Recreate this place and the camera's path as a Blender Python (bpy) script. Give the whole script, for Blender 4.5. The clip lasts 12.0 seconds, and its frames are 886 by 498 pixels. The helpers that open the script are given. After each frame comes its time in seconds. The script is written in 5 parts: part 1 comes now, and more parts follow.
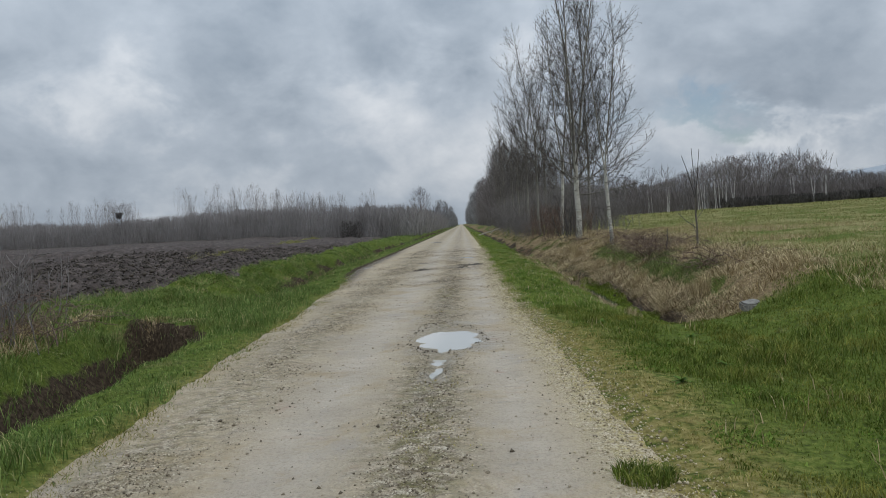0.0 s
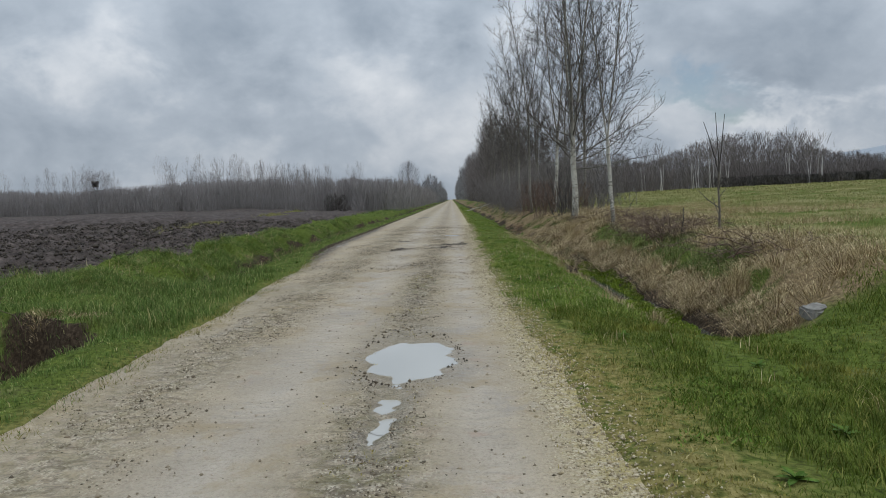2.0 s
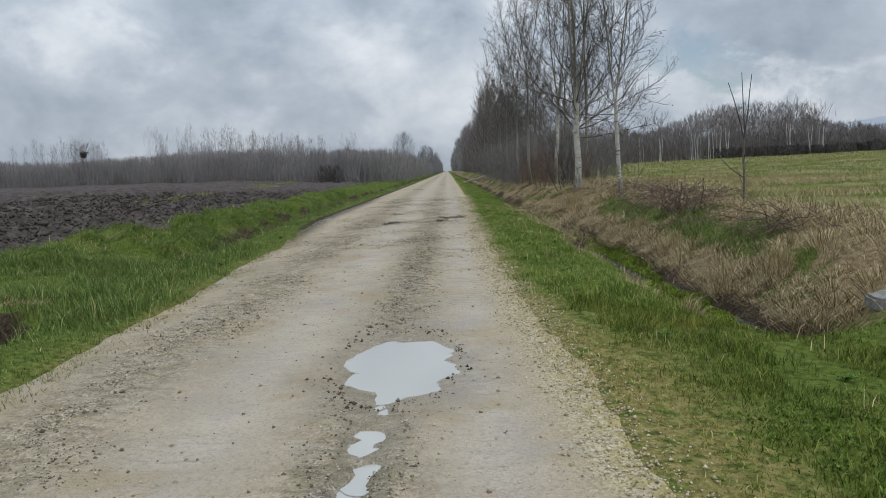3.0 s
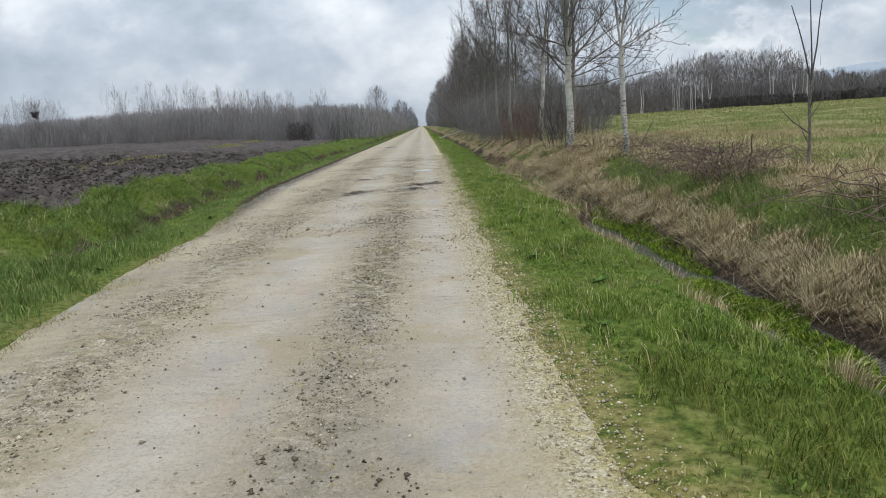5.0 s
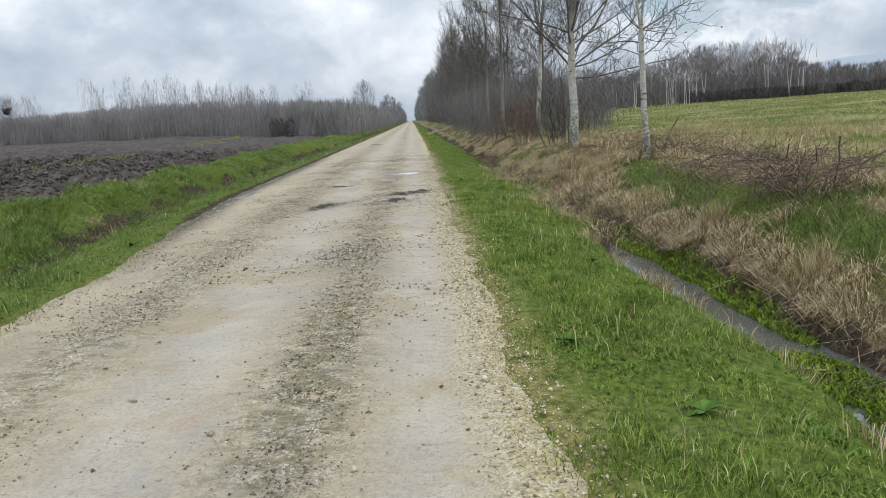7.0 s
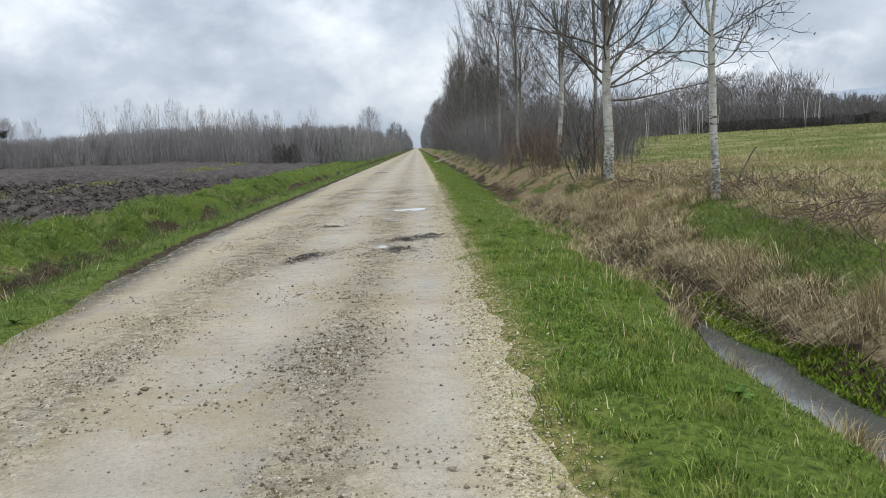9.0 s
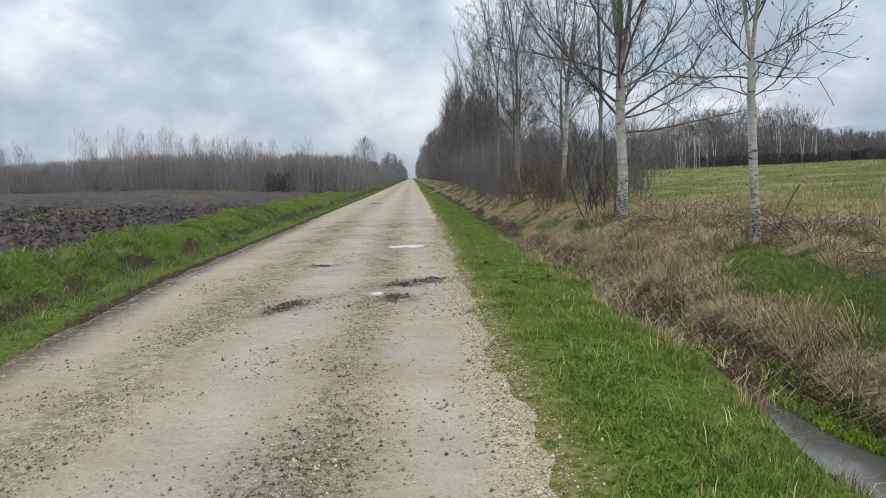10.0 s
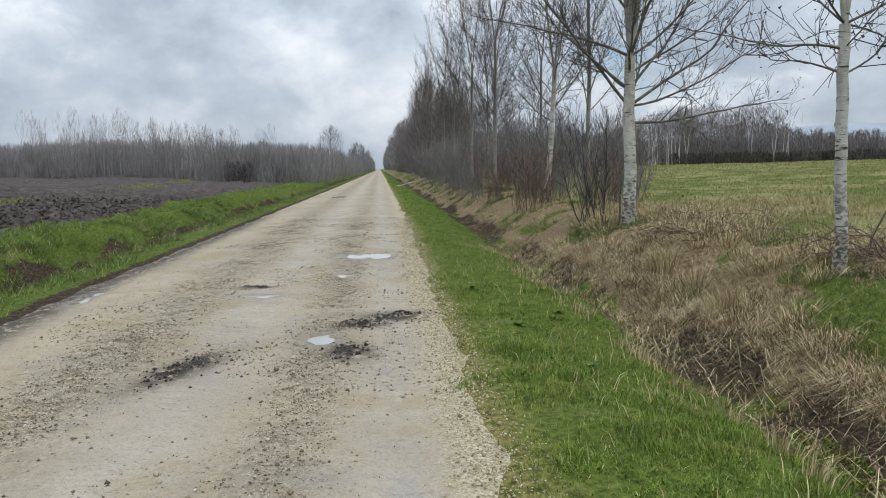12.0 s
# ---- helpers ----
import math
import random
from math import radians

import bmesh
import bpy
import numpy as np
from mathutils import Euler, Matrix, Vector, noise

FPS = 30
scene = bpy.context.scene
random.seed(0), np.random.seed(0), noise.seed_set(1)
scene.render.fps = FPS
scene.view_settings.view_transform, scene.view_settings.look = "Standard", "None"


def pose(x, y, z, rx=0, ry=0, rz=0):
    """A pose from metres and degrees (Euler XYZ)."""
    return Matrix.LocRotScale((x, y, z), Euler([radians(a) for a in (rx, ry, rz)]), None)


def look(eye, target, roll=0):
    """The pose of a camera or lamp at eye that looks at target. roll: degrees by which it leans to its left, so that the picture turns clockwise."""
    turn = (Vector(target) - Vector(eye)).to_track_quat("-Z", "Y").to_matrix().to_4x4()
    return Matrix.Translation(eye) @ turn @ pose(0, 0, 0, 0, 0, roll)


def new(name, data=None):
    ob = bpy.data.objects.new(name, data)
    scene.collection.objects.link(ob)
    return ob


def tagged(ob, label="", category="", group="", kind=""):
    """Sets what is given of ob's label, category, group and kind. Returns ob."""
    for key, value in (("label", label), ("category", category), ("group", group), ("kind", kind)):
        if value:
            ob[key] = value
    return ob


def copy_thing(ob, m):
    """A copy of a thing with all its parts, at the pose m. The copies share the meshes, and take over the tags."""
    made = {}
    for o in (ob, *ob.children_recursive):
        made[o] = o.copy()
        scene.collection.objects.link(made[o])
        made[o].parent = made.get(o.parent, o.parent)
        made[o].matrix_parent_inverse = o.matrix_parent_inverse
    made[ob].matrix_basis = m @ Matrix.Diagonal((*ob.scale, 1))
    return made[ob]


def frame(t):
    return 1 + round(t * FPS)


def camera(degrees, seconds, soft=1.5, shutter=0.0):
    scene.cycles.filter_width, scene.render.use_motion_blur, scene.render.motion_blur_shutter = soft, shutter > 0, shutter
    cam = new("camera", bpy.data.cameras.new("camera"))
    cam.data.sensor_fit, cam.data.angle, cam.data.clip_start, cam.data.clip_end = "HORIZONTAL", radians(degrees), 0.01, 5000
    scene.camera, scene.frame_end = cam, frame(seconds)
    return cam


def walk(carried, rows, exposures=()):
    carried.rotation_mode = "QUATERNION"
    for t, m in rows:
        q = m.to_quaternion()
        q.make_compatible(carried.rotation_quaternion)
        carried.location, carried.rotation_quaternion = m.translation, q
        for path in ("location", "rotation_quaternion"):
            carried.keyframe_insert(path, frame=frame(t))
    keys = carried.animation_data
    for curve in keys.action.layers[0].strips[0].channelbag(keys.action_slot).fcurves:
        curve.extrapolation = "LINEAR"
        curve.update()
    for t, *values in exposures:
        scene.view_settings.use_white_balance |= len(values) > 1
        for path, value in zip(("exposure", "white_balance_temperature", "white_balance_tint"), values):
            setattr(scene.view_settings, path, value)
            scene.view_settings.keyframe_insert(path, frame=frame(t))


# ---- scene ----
cam = camera(63.4, 12.0, 0.95)
PATH = [
    (0, (-0.084, 0.151, 1.387), (-0.14, 2.149, 1.32), -3.4),
    (0.5, (-0.117, 0.798, 1.378), (-0.176, 2.796, 1.305), -3.0),
    (1, (-0.029, 1.442, 1.379), (-0.078, 3.44, 1.292), -2.7),
    (1.5, (-0.021, 2.08, 1.361), (-0.061, 4.076, 1.251), -2.4),
    (2, (0.084, 2.697, 1.36), (0.055, 4.692, 1.222), -2.4),
    (2.5, (0.035, 3.357, 1.323), (0.007, 5.349, 1.146), -2.4),
    (3, (0.051, 3.988, 1.32), (0.031, 5.977, 1.103), -2.4),
    (3.5, (0.016, 4.643, 1.302), (0.007, 6.626, 1.043), -2.4),
    (5.5, (0.117, 7.914, 1.398), (0.169, 9.881, 1.041), -3.4),
    (6, (0.114, 8.558, 1.412), (0.177, 10.524, 1.047), -3.4),
    (6.5, (0.234, 9.196, 1.412), (0.303, 11.162, 1.049), -3.6),
    (7, (0.226, 9.814, 1.431), (0.291, 11.781, 1.073), -3.5),
    (9, (0.192, 12.815, 1.426), (0.249, 14.794, 1.143), -2.9),
    (9.5, (0.169, 13.495, 1.471), (0.238, 15.48, 1.236), -2.5),
    (10, (0.11, 14.195, 1.47), (0.189, 16.183, 1.269), -2.1),
    (10.5, (0.073, 14.875, 1.504), (0.163, 16.864, 1.317), -1.8),
    (11, (0.057, 15.584, 1.494), (0.164, 17.571, 1.296), -1.5),
    (11.5, (0.041, 16.288, 1.515), (0.18, 18.271, 1.3), -1.2),
    (12, (0.152, 16.978, 1.537), (0.323, 18.958, 1.312), -1.0),
]
walk(cam, [(t, look(eye, target, roll)) for t, eye, target, roll in PATH],
     ((0.0, -0.31), (1.0, -0.35), (2.0, -0.30), (3.5, -0.06), (5.5, 0.20), (7.0, 0.26), (9.5, 0.18), (11.0, 0.04), (12.0, 0.12)))

# ---- world and light ----
world = bpy.data.worlds.new("overcast_sky")
scene.world = world
world.use_nodes = True
wn, wl = world.node_tree.nodes, world.node_tree.links
wn.clear()


def wmath(op, a, b=None, c=None):
    n = wn.new("ShaderNodeMath")
    n.operation = op
    for i, v in enumerate((a, b, c)):
        if v is None:
            continue
        if isinstance(v, (int, float)):
            n.inputs[i].default_value = v
        else:
            wl.new(v, n.inputs[i])
    return n.outputs[0]


SUN_EL, SUN_AZ = 48.0, 150.0
w_co = wn.new("ShaderNodeTexCoord")
w_sep = wn.new("ShaderNodeSeparateXYZ")
wl.new(w_co.outputs["Generated"], w_sep.inputs[0])
dx, dy, dz = w_sep.outputs
up = wmath("MAXIMUM", dz, 0.0)
flat = wmath("ADD", up, 0.72)
w_comb = wn.new("ShaderNodeCombineXYZ")
wl.new(wmath("DIVIDE", dx, flat), w_comb.inputs[0])
wl.new(wmath("DIVIDE", dy, flat), w_comb.inputs[1])
wl.new(wmath("MULTIPLY", up, 0.5), w_comb.inputs[2])


def wnoise(scale, detail, rough, offset):
    m = wn.new("ShaderNodeMapping")
    m.inputs["Location"].default_value = offset
    wl.new(w_comb.outputs[0], m.inputs[0])
    n = wn.new("ShaderNodeTexNoise")
    n.inputs["Scale"].default_value, n.inputs["Detail"].default_value, n.inputs["Roughness"].default_value = scale, detail, rough
    n.inputs["Distortion"].default_value = 0.25
    wl.new(m.outputs[0], n.inputs["Vector"])
    return n.outputs["Fac"]


front = wmath("GREATER_THAN", dy, 0.05)
safe_y = wmath("MAXIMUM", dy, 0.05)
fray_x, fray_z = wnoise(6.5, 5.0, 0.6, (1.0, 5.0, 2.0)), wnoise(6.5, 5.0, 0.6, (7.0, 9.0, 4.0))
slope_x = wmath("ADD", wmath("DIVIDE", dx, safe_y), wmath("MULTIPLY", wmath("SUBTRACT", fray_x, 0.5), 0.55))
slope_z = wmath("ADD", wmath("DIVIDE", dz, safe_y), wmath("MULTIPLY", wmath("SUBTRACT", fray_z, 0.5), 0.28))


def bank(cx, cz, rx, rz, strength):
    """One cloud bank or gap in the sky ahead, as a soft oval round a direction."""
    a = wmath("POWER", wmath("ABSOLUTE", wmath("DIVIDE", wmath("SUBTRACT", slope_x, cx), rx)), 2.0)
    b = wmath("POWER", wmath("ABSOLUTE", wmath("DIVIDE", wmath("SUBTRACT", slope_z, cz), rz)), 2.0)
    g = wmath("POWER", 2.718, wmath("MULTIPLY", wmath("ADD", a, b), -1.0))
    return wmath("MULTIPLY", wmath("MULTIPLY", g, front), strength)


clouds = wmath("ADD", wmath("MULTIPLY", wnoise(4.2, 7.0, 0.5, (3.1, 1.7, 0.4)), 0.74), wmath("MULTIPLY", wnoise(10.0, 6.0, 0.55, (8.0, 2.0, 1.0)), 0.34))
for spec in ((-0.08, 0.16, 0.21, 0.05, 0.11), (-0.06, 0.29, 0.30, 0.07, -0.12), (0.55, 0.28, 0.20, 0.09, -0.06), (-0.33, 0.18, 0.10, 0.09, -0.06),
             (-0.51, 0.21, 0.07, 0.06, 0.12), (0.36, 0.20, 0.18, 0.07, 0.11), (0.02, 0.07, 0.30, 0.04, 0.05), (0.44, 0.105, 0.14, 0.020, 0.24), (-0.50, 0.05, 0.25, 0.035, 0.05)):
    clouds = wmath("ADD", clouds, bank(*spec))
ramp = wn.new("ShaderNodeValToRGB")
ramp.color_ramp.elements[0].position, ramp.color_ramp.elements[0].color = 0.36, (0.31, 0.375, 0.455, 1)
ramp.color_ramp.elements[1].position, ramp.color_ramp.elements[1].color = 0.78, (0.80, 0.845, 0.90, 1)
mid = ramp.color_ramp.elements.new(0.58)
mid.color = (0.51, 0.58, 0.665, 1)
wl.new(clouds, ramp.inputs[0])
sky = wn.new("ShaderNodeTexSky")
sky.sky_type, sky.sun_disc = "NISHITA", False
sky.sun_elevation, sky.sun_rotation = radians(SUN_EL), radians(SUN_AZ)
sky_dim = wn.new("ShaderNodeMix")
sky_dim.data_type, sky_dim.blend_type = "RGBA", "MULTIPLY"
sky_dim.inputs["Factor"].default_value = 1.0
wl.new(sky.outputs[0], sky_dim.inputs["A"])
sky_dim.inputs["B"].default_value = (0.10, 0.10, 0.10, 1)
gap = bank(0.33, 0.125, 0.10, 0.018, 0.75)
mix_gap = wn.new("ShaderNodeMix")
mix_gap.data_type = "RGBA"
wl.new(gap, mix_gap.inputs["Factor"])
wl.new(ramp.outputs[0], mix_gap.inputs["A"])
wl.new(sky_dim.outputs["Result"], mix_gap.inputs["B"])
# an overcast sky is brighter overhead than near the horizon
lift = wmath("ADD", 0.88, wmath("MULTIPLY", wmath("POWER", up, 1.3), 1.8))
w_bg = wn.new("ShaderNodeBackground")
wl.new(mix_gap.outputs["Result"], w_bg.inputs["Color"])
wl.new(lift, w_bg.inputs["Strength"])
w_out = wn.new("ShaderNodeOutputWorld")
wl.new(w_bg.outputs[0], w_out.inputs[0])

sun = new("sun", bpy.data.lights.new("sun", "SUN"))
sun.data.energy, sun.data.angle, sun.data.color = 0.8, radians(25), (1.0, 0.96, 0.9)
sun.matrix_world = pose(0, 0, 60, 90 - SUN_EL, 0, 180 - SUN_AZ)


# ---- materials ----
class Mat:
    """A small wrapper that makes a node material line by line."""

    def __init__(self, name, rough=0.85, spec=0.3):
        self.m = bpy.data.materials.new(name)
        self.m.use_nodes = True
        self.t = self.m.node_tree
        self.b = self.t.nodes["Principled BSDF"]
        self.b.inputs["Roughness"].default_value = rough
        self.b.inputs["Specular IOR Level"].default_value = spec

    def node(self, kind, **links):
        n = self.t.nodes.new(kind)
        return n

    def link(self, a, b):
        if isinstance(a, (int, float)):
            b.default_value = a
        elif isinstance(a, tuple):
            b.default_value = a if len(a) == 4 or b.type == "VECTOR" else (*a, 1)
        else:
            self.t.links.new(a, b)

    def co(self, kind="Object"):
        return self.node("ShaderNodeTexCoord").outputs[kind]

    def position(self):
        return self.node("ShaderNodeNewGeometry").outputs["Position"]

    def noise(self, scale, detail=4.0, rough=0.55, vec=None, stretch=None):
        n = self.node("ShaderNodeTexNoise")
        n.inputs["Scale"].default_value, n.inputs["Detail"].default_value, n.inputs["Roughness"].default_value = scale, detail, rough
        v = vec or self.position()
        if stretch:
            m = self.node("ShaderNodeMapping")
            m.inputs["Scale"].default_value = stretch
            self.link(v, m.inputs[0])
            v = m.outputs[0]
        self.link(v, n.inputs["Vector"])
        return n.outputs["Fac"]

    def cells(self, scale, out="Distance"):
        n = self.node("ShaderNodeTexVoronoi")
        n.inputs["Scale"].default_value = scale
        self.link(self.position(), n.inputs["Vector"])
        return n.outputs[out]

    def attr(self, name):
        n = self.node("ShaderNodeAttribute")
        n.attribute_name = name
        return n.outputs["Fac"]

    def island(self):
        return self.node("ShaderNodeNewGeometry").outputs["Random Per Island"]

    def any(self):
        return self.node("ShaderNodeObjectInfo").outputs["Random"]

    def math(self, op, a, b=0.0, clamp=False):
        n = self.node("ShaderNodeMath")
        n.operation, n.use_clamp = op, clamp
        self.link(a, n.inputs[0])
        self.link(b, n.inputs[1])
        return n.outputs[0]

    def step(self, v, lo, hi):
        n = self.node("ShaderNodeMapRange")
        n.interpolation_type = "SMOOTHSTEP"
        self.link(v, n.inputs[0])
        n.inputs[1].default_value, n.inputs[2].default_value = lo, hi
        return n.outputs[0]

    def mix(self, f, a, b, blend="MIX"):
        n = self.node("ShaderNodeMix")
        n.data_type, n.blend_type = "RGBA", blend
        self.link(f, n.inputs["Factor"])
        self.link(a, n.inputs["A"])
        self.link(b, n.inputs["B"])
        return n.outputs["Result"]

    def ramp(self, v, *stops):
        n = self.node("ShaderNodeValToRGB")
        e = n.color_ramp.elements
        e[0].position, e[0].color = stops[0][0], (*stops[0][1], 1)
        e[1].position, e[1].color = stops[-1][0], (*stops[-1][1], 1)
        for p, c in stops[1:-1]:
            e.new(p).color = (*c, 1)
        self.link(v, n.inputs[0])
        return n.outputs[0]

    def bump(self, h, strength=0.5, dist=0.02):
        n = self.node("ShaderNodeBump")
        n.inputs["Strength"].default_value, n.inputs["Distance"].default_value = strength, dist
        self.link(h, n.inputs["Height"])
        self.link(n.outputs[0], self.b.inputs["Normal"])

    def done(self, colour, rough=None):
        self.link(colour, self.b.inputs["Base Color"])
        if rough is not None:
            self.link(rough, self.b.inputs["Roughness"])
        return self.m


def mat_road():
    k = Mat("wet_sandy_gravel", 0.7, 0.22)
    big, mid_n, fine = k.noise(0.5, 3), k.noise(3.0, 5), k.noise(42, 4, 0.65)
    c = k.ramp(big, (0.3, (0.36, 0.30, 0.215)), (0.5, (0.45, 0.37, 0.255)), (0.7, (0.50, 0.405, 0.275)))
    c = k.mix(k.math("MULTIPLY", k.step(mid_n, 0.42, 0.72), 0.7), c, (0.36, 0.30, 0.22))
    # compacted wheel tracks are paler, greyer and smoother
    c = k.mix(k.math("MULTIPLY", k.attr("track"), 0.8), c, k.ramp(k.noise(1.3, 4), (0.35, (0.41, 0.355, 0.285)), (0.65, (0.52, 0.455, 0.37))))
    c = k.mix(k.math("MULTIPLY", k.step(fine, 0.46, 0.70), 0.4), c, (0.20, 0.17, 0.13))
    c = k.mix(k.math("MULTIPLY", k.step(k.noise(0.8, 6, 0.7), 0.50, 0.64), 0.62), c, (0.37, 0.285, 0.165))
    c = k.mix(k.math("MULTIPLY", k.step(k.noise(1.1, 6, 0.7, None, (1.6, 0.7, 1.0)), 0.54, 0.66), 0.5), c, (0.36, 0.325, 0.29))
    # faint red brick dust
    c = k.mix(k.math("MULTIPLY", k.step(k.noise(2.3, 3, 0.6), 0.60, 0.74), 0.35), c, (0.42, 0.27, 0.20))
    # loose gravel
    cell = k.cells(75, "Color")
    bw = k.node("ShaderNodeRGBToBW")
    k.link(cell, bw.inputs[0])
    g = k.ramp(bw.outputs[0], (0.2, (0.17, 0.14, 0.10)), (0.5, (0.37, 0.31, 0.23)), (0.85, (0.62, 0.55, 0.42)))
    c = k.mix(k.math("MULTIPLY", k.attr("gravel"), k.step(k.noise(9, 4), 0.35, 0.6)), c, g)
    pale = k.ramp(bw.outputs[0], (0.15, (0.22, 0.175, 0.10)), (0.4, (0.43, 0.36, 0.235)), (0.85, (0.66, 0.58, 0.43)))
    c = k.mix(k.math("MULTIPLY", k.attr("shoulder"), k.step(k.noise(6, 4), 0.28, 0.5)), c, pale)
    dark = k.math("MULTIPLY", k.attr("gravel"), k.step(k.noise(5.5, 5, 0.7, None, (1.0, 2.4, 1.0)), 0.48, 0.60))
    c = k.mix(k.math("MULTIPLY", dark, 0.76), c, (0.135, 0.107, 0.072))
    # thin moss and algae
    moss = k.math("MULTIPLY", k.attr("moss"), k.step(k.noise(7, 5, 0.65), 0.4, 0.62))
    c = k.mix(moss, c, k.ramp(k.noise(25, 3), (0.35, (0.11, 0.10, 0.04)), (0.65, (0.22, 0.19, 0.075))))
    c = k.mix(k.math("MULTIPLY", k.attr("straw"), k.step(k.noise(11, 5, 0.65), 0.38, 0.6)), c,
              k.ramp(k.noise(30, 3), (0.35, (0.30, 0.24, 0.09)), (0.65, (0.46, 0.38, 0.16))))
    mud = k.math("MULTIPLY", k.attr("mud"), k.step(k.noise(10, 5, 0.7), 0.33, 0.5))
    c = k.mix(mud, c, (0.04, 0.032, 0.024))
    damp = k.attr("damp")
    c = k.mix(k.math("MULTIPLY", damp, 0.32), c, (0.18, 0.155, 0.12))
    sp = k.node("ShaderNodeSeparateXYZ")
    k.link(k.position(), sp.inputs[0])
    tread = k.math("SINE", k.math("ADD", k.math("MULTIPLY", sp.outputs[1], 48.0), k.math("MULTIPLY", k.noise(2.2, 3), 14.0)))
    tread = k.math("MULTIPLY", k.math("MULTIPLY", tread, k.attr("track")), k.step(k.noise(1.1, 3), 0.42, 0.6))
    h = k.math("ADD", k.math("MULTIPLY", fine, 0.5), k.math("MULTIPLY", k.cells(75), 0.6))
    h = k.math("ADD", k.math("ADD", h, k.math("MULTIPLY", k.noise(13, 5, 0.65), 1.1)), k.math("MULTIPLY", tread, 0.6))
    k.bump(h, 0.9, 0.018)
    r = k.math("SUBTRACT", 0.82, k.math("MULTIPLY", k.math("ADD", damp, k.math("MULTIPLY", mud, 0.4)), 0.4), True)
    return k.done(c, r)


def mat_turf():
    k = Mat("turf_soil", 0.95, 0.06)
    n1, n2 = k.noise(0.9, 5, 0.6), k.noise(18, 4, 0.65)
    green = k.ramp(n2, (0.3, (0.038, 0.048, 0.013)), (0.5, (0.09, 0.125, 0.022)), (0.75, (0.17, 0.20, 0.045)))
    tan = k.ramp(n2, (0.3, (0.15, 0.115, 0.065)), (0.6, (0.34, 0.275, 0.165)), (0.8, (0.46, 0.39, 0.26)))
    earth = k.ramp(n2, (0.3, (0.02, 0.015, 0.011)), (0.5, (0.055, 0.04, 0.027)), (0.72, (0.12, 0.088, 0.057)))
    c = k.mix(k.math("MULTIPLY", k.step(n1, 0.55, 0.75), 0.55), green, tan)
    thatch = k.ramp(n2, (0.3, (0.08, 0.056, 0.032)), (0.55, (0.26, 0.19, 0.105)), (0.8, (0.48, 0.37, 0.215)))
    c = k.mix(k.math("MULTIPLY", k.attr("straw"), k.step(k.noise(0.5, 4), 0.38, 0.62)), c, k.ramp(n2, (0.3, (0.20, 0.17, 0.07)), (0.7, (0.40, 0.35, 0.18))))
    c = k.mix(k.step(k.math("ADD", k.attr("dead"), k.math("MULTIPLY", k.math("SUBTRACT", n1, 0.5), 1.6)), 0.35, 0.7), c, thatch)
    c = k.mix(k.step(k.math("ADD", k.attr("earth"), k.math("MULTIPLY", k.math("SUBTRACT", k.noise(4, 4), 0.5), 0.9)), 0.4, 0.65), c, earth)
    edge = k.math("MULTIPLY", k.attr("edge"), k.step(k.noise(9, 4), 0.3, 0.6))
    c = k.mix(edge, c, k.ramp(n2, (0.35, (0.15, 0.125, 0.04)), (0.65, (0.29, 0.245, 0.095))))
    k.bump(k.math("ADD", n2, k.noise(60, 3)), 0.6, 0.03)
    return k.done(c)


def mat_plough():
    k = Mat("ploughed_earth", 0.9, 0.2)
    n2 = k.noise(2.6, 7, 0.72)
    c = k.ramp(n2, (0.3, (0.026, 0.020, 0.018)), (0.5, (0.078, 0.062, 0.055)), (0.62, (0.13, 0.105, 0.092)), (0.8, (0.25, 0.205, 0.175)))
    c = k.mix(k.math("MULTIPLY", k.step(k.noise(0.35, 4), 0.5, 0.7), 0.4), c, (0.075, 0.065, 0.055))
    k.bump(k.math("ADD", n2, k.noise(22, 4)), 0.8, 0.06)
    return k.done(c)


def mat_blades(name, *stops, patch=None, scale=1.3, deep=(0.035, 0.055, 0.014)):
    """Blades that differ one from another, in patches of another tone."""
    k = Mat(name, 0.75, 0.08)
    c = k.ramp(k.island(), *stops)
    if patch:
        c = k.mix(k.math("MULTIPLY", k.step(k.noise(scale, 4, 0.6), 0.5, 0.72), 0.75), c, patch)
    # tone by clump
    c = k.mix(k.math("MULTIPLY", k.step(k.noise(5.0, 3, 0.6), 0.60, 0.38), 0.48), c, deep)
    return k.done(c)


def mat_bark(name="pale_grey_bark", dull=0.0):
    k = Mat(name, 0.85, 0.2)
    v = k.co()
    band = k.noise(6, 5, 0.6, v, (1.0, 1.0, 5.0))
    c = k.ramp(k.noise(3.5, 4, 0.6, v), (0.3, (0.24, 0.225, 0.19)), (0.47, (0.40, 0.38, 0.33)), (0.58, (0.52, 0.50, 0.45)), (0.72, (0.25, 0.25, 0.19)))
    c = k.mix(k.step(band, 0.58, 0.66), c, (0.07, 0.06, 0.05))
    s = k.node("ShaderNodeSeparateXYZ")
    k.link(v, s.inputs[0])
    rough_foot = k.step(s.outputs[2], 1.5, 0.2)
    crack = k.step(k.noise(14, 4, 0.6, v, (1, 1, 1.6)), 0.47, 0.56)
    c = k.mix(k.math("MULTIPLY", rough_foot, crack), c, (0.10, 0.09, 0.075))
    high = k.step(s.outputs[2], 2.4, 4.2)
    c = k.mix(k.math("MULTIPLY", high, 0.8), c, (0.15, 0.135, 0.11))
    c = k.mix(dull, c, (0.12, 0.105, 0.088))
    k.bump(k.math("ADD", band, k.noise(30, 3, 0.6, v)), 0.5, 0.02)
    return k.done(c)


